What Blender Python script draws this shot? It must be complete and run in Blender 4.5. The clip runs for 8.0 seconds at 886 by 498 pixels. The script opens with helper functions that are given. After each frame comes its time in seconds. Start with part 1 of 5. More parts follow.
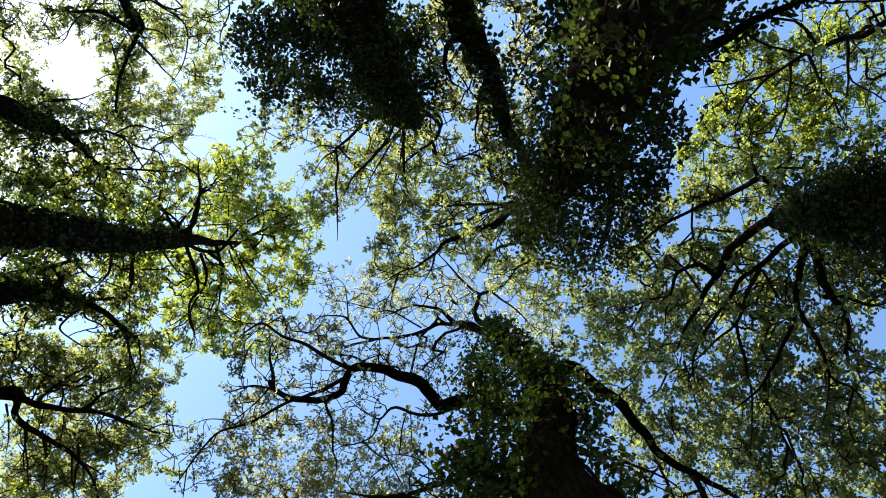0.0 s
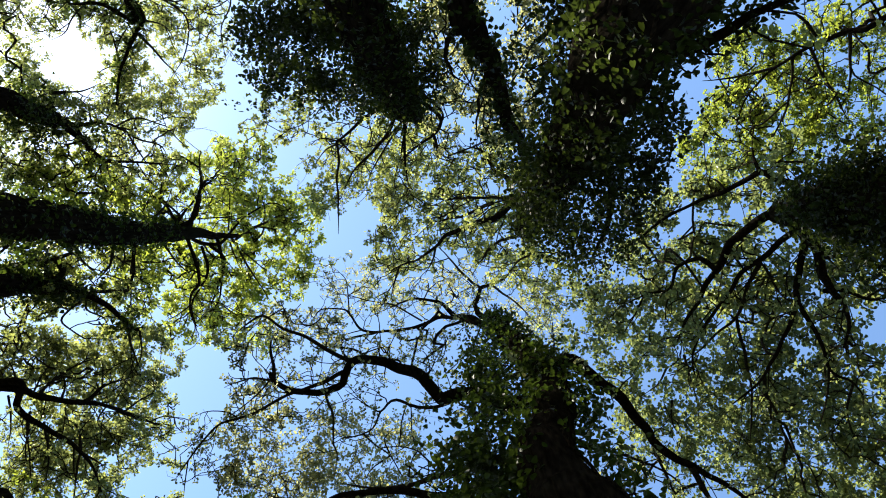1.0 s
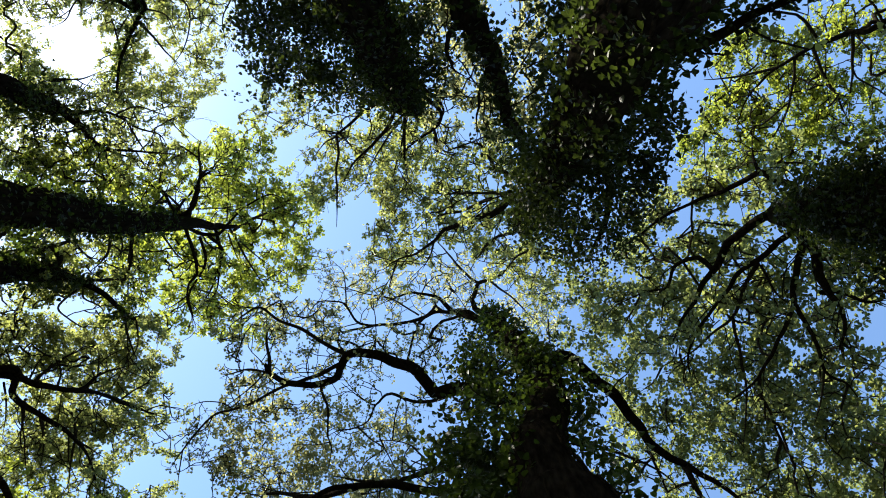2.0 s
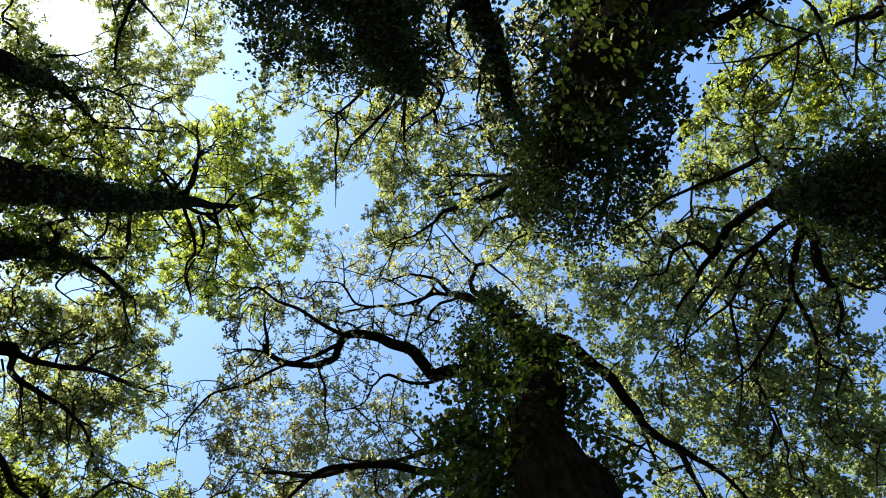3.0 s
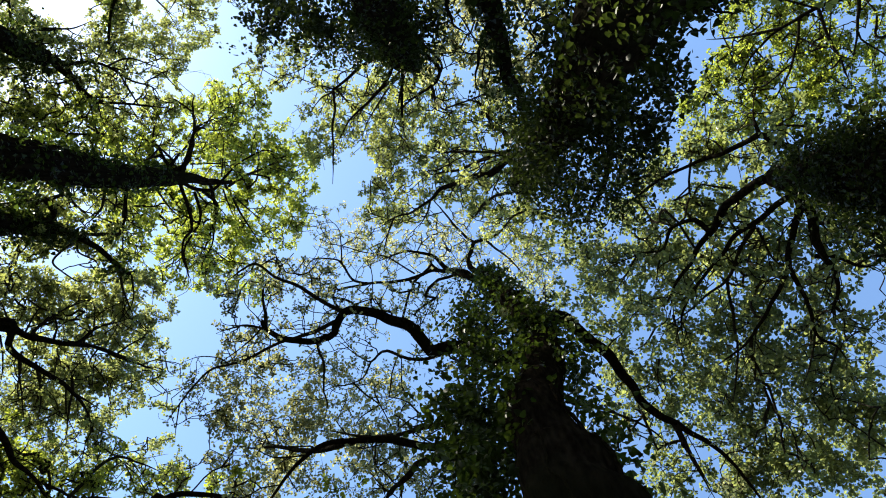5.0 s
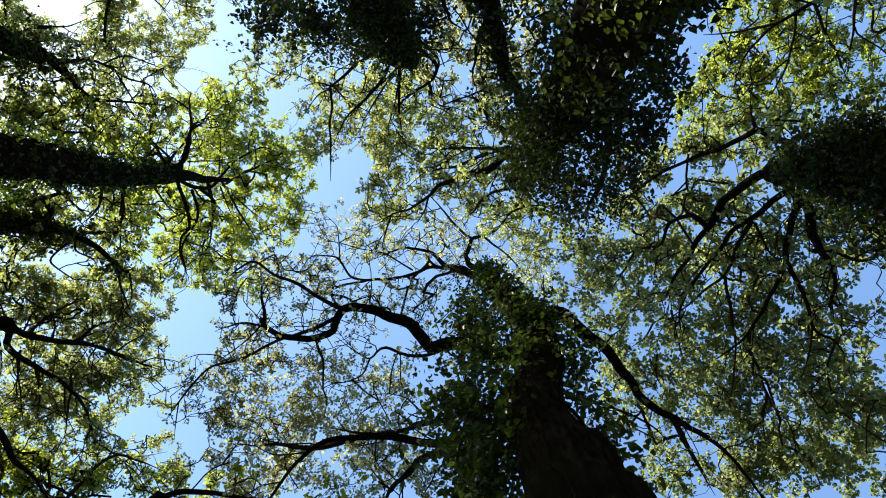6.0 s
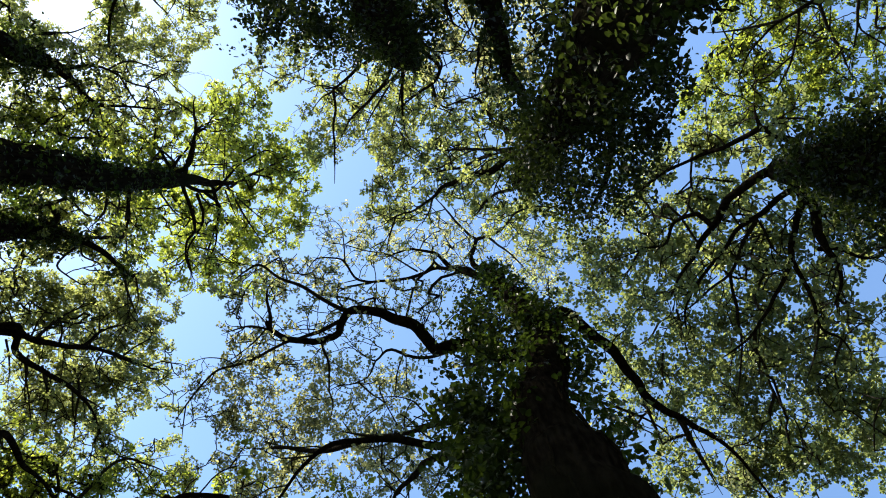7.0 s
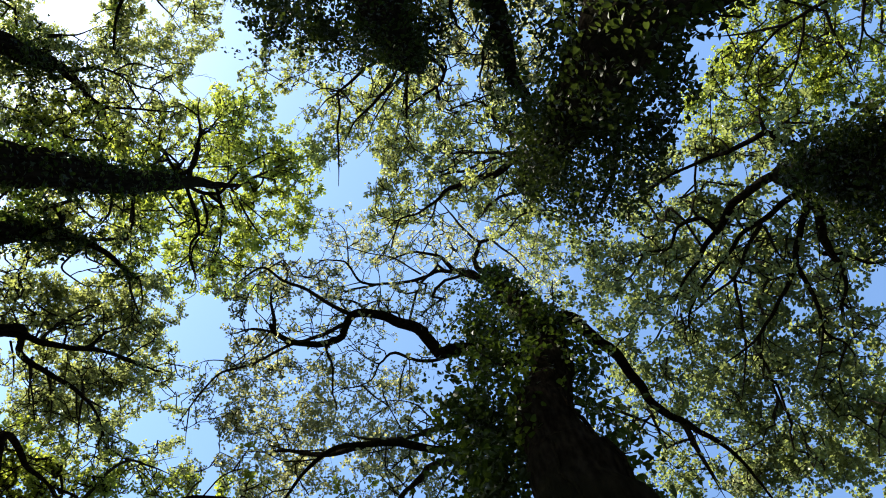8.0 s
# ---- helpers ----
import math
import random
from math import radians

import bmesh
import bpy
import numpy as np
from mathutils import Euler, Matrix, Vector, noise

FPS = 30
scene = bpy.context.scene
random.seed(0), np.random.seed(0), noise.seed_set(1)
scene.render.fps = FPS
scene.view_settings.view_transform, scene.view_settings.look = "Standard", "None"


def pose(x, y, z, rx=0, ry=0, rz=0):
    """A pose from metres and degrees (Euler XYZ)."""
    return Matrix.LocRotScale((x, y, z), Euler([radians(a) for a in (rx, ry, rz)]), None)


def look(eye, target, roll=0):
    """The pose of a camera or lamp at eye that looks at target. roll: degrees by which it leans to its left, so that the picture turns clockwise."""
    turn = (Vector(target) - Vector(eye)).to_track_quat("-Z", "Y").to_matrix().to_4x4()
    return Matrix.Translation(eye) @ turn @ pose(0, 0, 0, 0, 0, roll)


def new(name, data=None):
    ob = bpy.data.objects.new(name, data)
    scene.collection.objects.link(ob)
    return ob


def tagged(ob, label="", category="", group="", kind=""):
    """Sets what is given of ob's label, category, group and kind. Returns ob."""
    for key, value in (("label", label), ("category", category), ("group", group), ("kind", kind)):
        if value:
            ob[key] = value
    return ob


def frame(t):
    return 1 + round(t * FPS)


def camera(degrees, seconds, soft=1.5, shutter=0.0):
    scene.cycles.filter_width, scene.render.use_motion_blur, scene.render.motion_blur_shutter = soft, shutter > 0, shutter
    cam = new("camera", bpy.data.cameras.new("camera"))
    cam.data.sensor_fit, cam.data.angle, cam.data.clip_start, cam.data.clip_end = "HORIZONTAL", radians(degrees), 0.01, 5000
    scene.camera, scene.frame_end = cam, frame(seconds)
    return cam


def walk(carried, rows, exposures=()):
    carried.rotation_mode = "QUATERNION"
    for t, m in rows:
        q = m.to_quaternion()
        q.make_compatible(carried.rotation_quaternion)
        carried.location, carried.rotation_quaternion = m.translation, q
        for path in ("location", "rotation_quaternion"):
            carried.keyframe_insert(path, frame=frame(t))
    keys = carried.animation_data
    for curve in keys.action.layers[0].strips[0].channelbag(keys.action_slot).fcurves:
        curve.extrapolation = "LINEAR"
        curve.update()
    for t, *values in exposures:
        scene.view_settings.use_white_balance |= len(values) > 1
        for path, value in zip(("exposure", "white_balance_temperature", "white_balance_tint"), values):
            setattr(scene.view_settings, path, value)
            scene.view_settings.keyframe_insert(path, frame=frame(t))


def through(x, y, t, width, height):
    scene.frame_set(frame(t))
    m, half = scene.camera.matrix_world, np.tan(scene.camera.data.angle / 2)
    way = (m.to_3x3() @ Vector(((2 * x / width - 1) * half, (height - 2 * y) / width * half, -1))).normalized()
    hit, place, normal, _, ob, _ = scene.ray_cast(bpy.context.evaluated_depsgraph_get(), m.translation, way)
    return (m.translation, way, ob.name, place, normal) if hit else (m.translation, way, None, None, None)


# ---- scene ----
cam = camera(65.0, 8.0, soft=1.0)
PATH = [(0, 0, 0, 1.5, 181.12, -1.91, 0), (0.5, 0.002, 0.002, 1.494, 180.89, -1.97, -0.19),
        (1, 0.01, 0.007, 1.492, 180.61, -2.02, -0.14), (2.5, 0.036, -0.003, 1.506, 179.6, -1.91, -1.72),
        (3, 0.029, -0.004, 1.513, 178.7, -1.85, -1.84), (3.5, 0.014, -0.008, 1.517, 178.1, -1.77, -1.8),
        (4, 0, -0.004, 1.519, 177.54, -1.69, -1.94), (4.5, 0.003, 0.002, 1.518, 177.13, -1.64, -1.95),
        (6, -0.018, -0.005, 1.507, 176.48, -1.25, -1.65), (6.5, -0.015, -0.011, 1.502, 176.52, -1.42, -1.22),
        (7, -0.008, -0.026, 1.5, 176.46, -1.65, -1.05), (7.5, -0.013, -0.039, 1.497, 176.53, -1.82, -1.23),
        (8, -0.023, -0.042, 1.499, 176.63, -1.89, -1.23)]
walk(cam, [(t, pose(*place)) for t, *place in PATH],
     exposures=[(0.0, 1.94, 6400, 5), (8.0, 1.94, 6400, 5)])

# ---- light ----
SUN_UP, SUN_X, SUN_Y = 43.0, -0.914, -0.407
world = bpy.data.worlds.new("sky")
scene.world = world
world.use_nodes = True
wn = world.node_tree.nodes
sky = wn.new("ShaderNodeTexSky")
sky.sky_type, sky.sun_disc = "NISHITA", False
sky.sun_elevation = radians(SUN_UP)
sky.sun_rotation = math.atan2(SUN_X, SUN_Y)
sky.air_density, sky.dust_density, sky.ozone_density = 1.0, 0.5, 3.0
world.node_tree.links.new(sky.outputs[0], wn["Background"].inputs[0])
wn["Background"].inputs[1].default_value = 0.112
sun = new("sun", bpy.data.lights.new("sun", "SUN"))
sun.data.energy, sun.data.angle, sun.data.color = 5.0, radians(0.5), (1.0, 0.91, 0.75)
c = math.cos(radians(SUN_UP))
sun.matrix_world = look((c * SUN_X * 60, c * SUN_Y * 60, math.sin(radians(SUN_UP)) * 60), (0, 0, 0))


# ---- materials ----
def material(name):
    m = bpy.data.materials.new(name)
    m.use_nodes = True
    m.node_tree.nodes.clear()
    n, l = m.node_tree.nodes, m.node_tree.links
    out = n.new("ShaderNodeOutputMaterial")
    return m, n, l, out


def ramp_of(n, stops):
    r = n.new("ShaderNodeValToRGB")
    e = r.color_ramp.elements
    while len(e) < len(stops):
        e.new(0.5)
    for i, (at, col) in enumerate(stops):
        e[i].position, e[i].color = at, (*col, 1)
    return r


def leaf_material(name, stops, through_gain, gloss, through=0.5, shine=0.45):
    """A leaf: a green sheet with a waxy face that lets part of the light pass, warmer than what it throws back."""
    m, n, l, out = material(name)
    geo, tex = n.new("ShaderNodeNewGeometry"), n.new("ShaderNodeTexCoord")
    wide, fine = n.new("ShaderNodeTexNoise"), n.new("ShaderNodeTexNoise")
    wide.inputs["Scale"].default_value, fine.inputs["Scale"].default_value = 0.7, 45.0
    l.new(tex.outputs["Object"], wide.inputs["Vector"])
    l.new(tex.outputs["Object"], fine.inputs["Vector"])
    mixa = n.new("ShaderNodeMath"); mixa.operation = "MULTIPLY_ADD"
    l.new(wide.outputs[0], mixa.inputs[0]); mixa.inputs[1].default_value = 0.6
    half = n.new("ShaderNodeMath"); half.operation = "MULTIPLY_ADD"
    l.new(geo.outputs["Random Per Island"], half.inputs[0]); half.inputs[1].default_value = 0.6; half.inputs[2].default_value = -0.12
    l.new(half.outputs[0], mixa.inputs[2])
    ramp = ramp_of(n, stops)
    l.new(mixa.outputs[0], ramp.inputs[0])
    grain = n.new("ShaderNodeMix"); grain.data_type, grain.blend_type = "RGBA", "MULTIPLY"
    grain.inputs[0].default_value = 0.35
    l.new(ramp.outputs[0], grain.inputs[6]); l.new(fine.outputs[1], grain.inputs[7])
    face = n.new("ShaderNodeBsdfPrincipled")
    l.new(grain.outputs[2], face.inputs["Base Color"])
    face.inputs["Roughness"].default_value = gloss
    face.inputs["Specular IOR Level"].default_value = shine
    lit = n.new("ShaderNodeMix"); lit.data_type, lit.blend_type = "RGBA", "MULTIPLY"
    lit.inputs[0].default_value = 1.0
    l.new(ramp.outputs[0], lit.inputs[6]); lit.inputs[7].default_value = (*through_gain, 1)
    back = n.new("ShaderNodeBsdfTranslucent")
    l.new(lit.outputs[2], back.inputs[0])
    mix = n.new("ShaderNodeMixShader"); mix.inputs[0].default_value = through
    l.new(face.outputs[0], mix.inputs[1]); l.new(back.outputs[0], mix.inputs[2])
    l.new(mix.outputs[0], out.inputs[0])
    return m


def bark_material(name, dark, light, moss, scale=7.0):
    m, n, l, out = material(name)
    tex, mp = n.new("ShaderNodeTexCoord"), n.new("ShaderNodeMapping")
    mp.inputs["Scale"].default_value = (1, 1, 0.22)
    l.new(tex.outputs["Object"], mp.inputs["Vector"])
    ridge, stain = n.new("ShaderNodeTexNoise"), n.new("ShaderNodeTexNoise")
    ridge.inputs["Scale"].default_value, ridge.inputs["Detail"].default_value = scale * 4, 6
    stain.inputs["Scale"].default_value, stain.inputs["Detail"].default_value = 1.1, 4
    l.new(mp.outputs[0], ridge.inputs["Vector"]); l.new(tex.outputs["Object"], stain.inputs["Vector"])
    ramp = ramp_of(n, [(0.35, dark), (0.65, light)])
    l.new(ridge.outputs[0], ramp.inputs[0])
    green = ramp_of(n, [(0.5, (0, 0, 0)), (0.68, (1, 1, 1))])
    l.new(stain.outputs[0], green.inputs[0])
    mix = n.new("ShaderNodeMix"); mix.data_type = "RGBA"
    l.new(green.outputs[0], mix.inputs[0]); l.new(ramp.outputs[0], mix.inputs[6]); mix.inputs[7].default_value = (*moss, 1)
    bump = n.new("ShaderNodeBump"); bump.inputs["Strength"].default_value, bump.inputs["Distance"].default_value = 1.0, 0.045
    l.new(ridge.outputs[0], bump.inputs["Height"])
    p = n.new("ShaderNodeBsdfDiffuse")
    p.inputs["Roughness"].default_value = 0.9
    l.new(mix.outputs[2], p.inputs["Color"]); l.new(bump.outputs[0], p.inputs["Normal"])
    l.new(p.outputs[0], out.inputs[0])
    return m


LEAF_BRIGHT = leaf_material("young_oak_leaf", [(0.1, (0.078, 0.091, 0.032)), (0.45, (0.132, 0.153, 0.038)), (0.9, (0.205, 0.224, 0.052))], (2.35, 2.4, 1.15), 0.38, 0.52)
LEAF_GREEN = leaf_material("oak_leaf", [(0.1, (0.07, 0.08, 0.042)), (0.5, (0.113, 0.127, 0.05)), (0.9, (0.185, 0.197, 0.065))], (2.6, 2.55, 1.7), 0.34, 0.56)
LEAF_MID = leaf_material("spring_oak_leaf", [(0.1, (0.072, 0.082, 0.044)), (0.45, (0.118, 0.132, 0.055)), (0.9, (0.188, 0.2, 0.067))], (2.3, 2.3, 1.7), 0.36, 0.54)
# Copy of the oak leaf with shade put into its colour and dimmer transmission.
LEAF_SHADED = leaf_material("shaded_oak_leaf", [(0.1, (0.06, 0.07, 0.04)), (0.5, (0.1, 0.113, 0.048)), (0.9, (0.165, 0.178, 0.062))], (2.2, 2.25, 1.6), 0.33, 0.52)
LEAF_PALE = leaf_material("opening_leaf", [(0.1, (0.105, 0.112, 0.06)), (0.5, (0.16, 0.165, 0.08)), (0.9, (0.235, 0.23, 0.105))], (2.2, 2.15, 1.8), 0.4, 0.56)
# Shade is put into this ivy's near-black colour, sunlight into its last stop.
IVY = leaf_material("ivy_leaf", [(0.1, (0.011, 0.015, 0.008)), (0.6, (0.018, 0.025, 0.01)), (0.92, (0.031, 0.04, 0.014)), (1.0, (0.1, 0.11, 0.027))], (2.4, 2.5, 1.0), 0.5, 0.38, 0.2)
# The same ivy with sunlight painted in: a lighter copy for the lit trunks.
IVY_LIT = leaf_material("lit_ivy_leaf", [(0.1, (0.012, 0.017, 0.008)), (0.55, (0.02, 0.03, 0.011)), (0.9, (0.038, 0.052, 0.015)), (1.0, (0.14, 0.155, 0.033))], (2.5, 2.6, 0.9), 0.45, 0.44, 0.22)
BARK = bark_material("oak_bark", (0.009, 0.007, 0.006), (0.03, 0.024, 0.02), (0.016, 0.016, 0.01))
TWIG = bark_material("twig_bark", (0.022, 0.018, 0.016), (0.06, 0.05, 0.042), (0.038, 0.04, 0.026), 16)
STEM = bark_material("ivy_stem", (0.012, 0.0095, 0.0075), (0.034, 0.027, 0.021), (0.024, 0.023, 0.014), 20)


def ground_material():
    m, n, l, out = material("leaf_litter")
    tex = n.new("ShaderNodeTexCoord")
    a, b, v = n.new("ShaderNodeTexNoise"), n.new("ShaderNodeTexNoise"), n.new("ShaderNodeTexVoronoi")
    a.inputs["Scale"].default_value, b.inputs["Scale"].default_value, v.inputs["Scale"].default_value = 0.35, 6.0, 14.0
    for k in (a, b, v):
        l.new(tex.outputs["Object"], k.inputs["Vector"])
    litter = ramp_of(n, [(0.2, (0.014, 0.01, 0.006)), (0.5, (0.032, 0.022, 0.013)), (0.85, (0.065, 0.044, 0.026))])
    l.new(v.outputs["Color"], litter.inputs[0])
    green = ramp_of(n, [(0.48, (0, 0, 0)), (0.62, (1, 1, 1))])
    l.new(a.outputs[0], green.inputs[0])
    mix = n.new("ShaderNodeMix"); mix.data_type = "RGBA"
    l.new(green.outputs[0], mix.inputs[0]); l.new(litter.outputs[0], mix.inputs[6]); mix.inputs[7].default_value = (0.012, 0.022, 0.007, 1)
    bump = n.new("ShaderNodeBump"); bump.inputs["Distance"].default_value = 0.04
    l.new(b.outputs[0], bump.inputs["Height"])
    p = n.new("ShaderNodeBsdfPrincipled"); p.inputs["Roughness"].default_value = 0.95
    l.new(mix.outputs[2], p.inputs["Base Color"]); l.new(bump.outputs[0], p.inputs["Normal"])
    l.new(p.outputs[0], out.inputs[0])
    return m


# ---- ground ----
def ground_height(x, y):
    far = min(1.0, math.hypot(x, y) / 40)
    return 0.12 * noise.noise((x * 0.25, y * 0.25, 3.0)) * (0.4 + far) + 1.5 * far * far * noise.noise((x * 0.02, y * 0.02, 8.0))


def build_ground():
    rings = [0.0] + [0.6 * 1.14 ** i for i in range(62)]
    verts, faces, n = [(0, 0, ground_height(0, 0))], [], 72
    for r in rings[1:]:
        for k in range(n):
            a = 2 * math.pi * k / n
            verts.append((r * math.cos(a), r * math.sin(a), ground_height(r * math.cos(a), r * math.sin(a))))
    for k in range(n):
        faces.append((0, 1 + k, 1 + (k + 1) % n))
    for i in range(len(rings) - 2):
        for k in range(n):
            a, b = 1 + i * n + k, 1 + i * n + (k + 1) % n
            faces.append((a, a + n, b + n, b))
    me = bpy.data.meshes.new("ground")
    me.from_pydata(verts, [], faces)
    me.materials.append(ground_material())
    me.polygons.foreach_set("use_smooth", [True] * len(faces))
    return tagged(new("ground", me), "woodland floor of brown leaf litter and moss", "ground", kind="structure")


build_ground()


# ---- trees ----
def mesh_part(name, verts, faces, mat, parent, label="", kind="", smooth=True):
    me = bpy.data.meshes.new(name)
    verts = np.asarray(verts, np.float32)
    faces = np.asarray(faces, np.int32)
    k = faces.shape[1]
    me.vertices.add(len(verts)); me.vertices.foreach_set("co", verts.ravel())
    me.loops.add(faces.size); me.loops.foreach_set("vertex_index", faces.ravel())
    me.polygons.add(len(faces))
    me.polygons.foreach_set("loop_start", np.arange(0, faces.size, k, dtype=np.int32))
    me.polygons.foreach_set("use_smooth", np.full(len(faces), smooth))
    me.update(calc_edges=True)
    me.materials.append(mat)
    ob = new(name, me)
    ob.parent = parent
    return tagged(ob, label, kind=kind)


def spline(pts, step):
    """Catmull-Rom through pts (rows of x, y, z, radius)."""
    p = np.array(pts, float)
    p = np.vstack([2 * p[0] - p[1], p, 2 * p[-1] - p[-2]])
    out = []
    for i in range(1, len(p) - 2):
        n = max(2, int(np.linalg.norm(p[i + 1, :3] - p[i, :3]) / step))
        for t in np.arange(n) / n:
            a, b, c, d = p[i - 1], p[i], p[i + 1], p[i + 2]
            q = 0.5 * (2 * b + (c - a) * t + (2 * a - 5 * b + 4 * c - d) * t * t + (3 * b - a - 3 * c + d) * t ** 3)
            q[3] = b[3] + (c[3] - b[3]) * t
            out.append(q)
    out.append(p[-2])
    return np.array(out)


def tube(path, sides, rough, seed, closed=True):
    """Vertices and quads of a round, slightly knobbly tube along path (rows of x, y, z, radius)."""
    p, r = path[:, :3], path[:, 3]
    t = np.gradient(p, axis=0)
    t /= np.linalg.norm(t, axis=1)[:, None] + 1e-9
    up = np.array([0.0, 0, 1]) if abs(t[0, 2]) < 0.9 else np.array([1.0, 0, 0])
    a = np.cross(t[0], up)
    rows = []
    rnd = np.random.RandomState(seed)
    lump = rnd.randn(len(p), sides) * rough
    soft = np.convolve(np.ones(len(p)), [1, 2, 3, 2, 1], "same")[:, None]
    lump = np.stack([np.convolve(lump[:, k], [1, 2, 3, 2, 1], "same") for k in range(sides)], 1) / soft * 1.6
    lump = lump + rnd.randn(1, sides) * rough * 0.8
    ang = np.arange(sides) * 2 * math.pi / sides
    for i in range(len(p)):
        a = a - t[i] * (a @ t[i])
        a /= np.linalg.norm(a) + 1e-9
        b = np.cross(t[i], a)
        rr = r[i] * (1 + lump[i])
        rows.append(p[i] + (np.cos(ang) * rr)[:, None] * a + (np.sin(ang) * rr)[:, None] * b)
    v = np.concatenate(rows)
    i, k = np.meshgrid(np.arange(len(p) - 1), np.arange(sides), indexing="ij")
    k2 = (k + 1) % sides
    f = np.stack([i * sides + k, i * sides + k2, (i + 1) * sides + k2, (i + 1) * sides + k], -1).reshape(-1, 4)
    if closed:
        v = np.vstack([v, p[-1] + t[-1] * r[-1]])
        e = (len(p) - 1) * sides
        cap = np.array([[e + j, e + (j + 1) % sides, len(v) - 1, len(v) - 1] for j in range(sides)])
        return v, f, cap
    return v, f, None


def leaf_shape(outline, fold):
    """A leaf folded along its midrib: two faces from base to tip, with a lobed edge."""
    k = len(outline)
    v = [(0, 0, 0), (0, 1, -0.08)] + [(w, y, w * fold) for w, y in outline] + [(-w, y, w * fold) for w, y in outline]
    return np.array(v, float), np.array([[0, *range(2, 2 + k), 1], [1, *range(1 + 2 * k, 1 + k, -1), 0]])


OAK_SMALL = leaf_shape([(0.2, 0.26), (0.35, 0.62), (0.2, 0.87)], 0.3)
PLAIN_LEAF = leaf_shape([(0.32, 0.5)], 0.3)
IVY_LEAF = leaf_shape([(0.3, -0.1), (0.43, 0.14), (0.37, 0.42), (0.2, 0.72)], 0.25)


def leaves(shape, at, ahead, up, size):
    """Places one leaf at each point: ahead along its midrib, up off its face."""
    tv, tf = shape
    y = ahead / (np.linalg.norm(ahead, axis=1)[:, None] + 1e-9)
    x = np.cross(y, up); x /= np.linalg.norm(x, axis=1)[:, None] + 1e-9
    z = np.cross(x, y)
    v = at[:, None] + size[:, None, None] * (tv[None, :, 0:1] * x[:, None] + tv[None, :, 1:2] * y[:, None] + tv[None, :, 2:3] * z[:, None])
    f = tf[None] + (np.arange(len(at)) * len(tv))[:, None, None]
    return v.reshape(-1, 3), f.reshape(-1, tf.shape[1])


# Gaps of open sky cut through the crowns to fit the camera's view: x, y, half width and half depth in metres, 12 m up.
# Each is a cone from the camera's eye at 1.5 m, so it leans outwards and widens with height.
VIEW_GAPS = [(-3.49, -2.37, 0.24, 0.35), (-3.82, -2.08, 0.35, 0.24), (-4.13, -1.77, 0.21, 0.17), (-2.77, -1.46, 0.17, 0.22),
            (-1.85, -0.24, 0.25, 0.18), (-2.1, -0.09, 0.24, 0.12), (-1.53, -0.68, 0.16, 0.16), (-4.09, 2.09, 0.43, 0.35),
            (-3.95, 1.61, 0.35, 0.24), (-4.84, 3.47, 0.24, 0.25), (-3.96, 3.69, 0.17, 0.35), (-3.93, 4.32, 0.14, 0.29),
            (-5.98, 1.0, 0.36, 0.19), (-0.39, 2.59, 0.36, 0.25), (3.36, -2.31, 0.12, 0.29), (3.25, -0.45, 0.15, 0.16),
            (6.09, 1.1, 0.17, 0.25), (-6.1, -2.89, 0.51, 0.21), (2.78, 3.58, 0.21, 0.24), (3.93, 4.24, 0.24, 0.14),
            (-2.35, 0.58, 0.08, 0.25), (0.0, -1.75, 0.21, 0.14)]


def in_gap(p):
    """Which of the points p lie in a gap as seen from the camera, with a ragged edge."""
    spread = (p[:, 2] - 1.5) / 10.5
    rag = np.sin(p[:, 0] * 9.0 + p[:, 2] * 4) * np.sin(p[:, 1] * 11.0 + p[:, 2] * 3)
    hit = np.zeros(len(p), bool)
    for x, y, rx, ry in VIEW_GAPS:
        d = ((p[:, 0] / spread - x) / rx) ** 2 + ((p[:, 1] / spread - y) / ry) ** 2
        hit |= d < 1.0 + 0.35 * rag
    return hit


def leaf_parts(name, shape, mat, parent, at, ahead, up, size):
    """Leaves near the camera, each an object of its own on one shared mesh."""
    me = bpy.data.meshes.new(name)
    me.from_pydata(shape[0].tolist(), [], shape[1].tolist())
    me.materials.append(mat)
    for p, a, u, k in zip(at, ahead, up, size):
        y = Vector(a).normalized()
        x = y.cross(Vector(u)).normalized()
        ob = new(name, me)
        ob.parent = parent
        ob.matrix_basis = Matrix.Translation(p) @ Matrix((x, y, x.cross(y))).transposed().to_4x4() @ Matrix.Scale(float(k), 4)


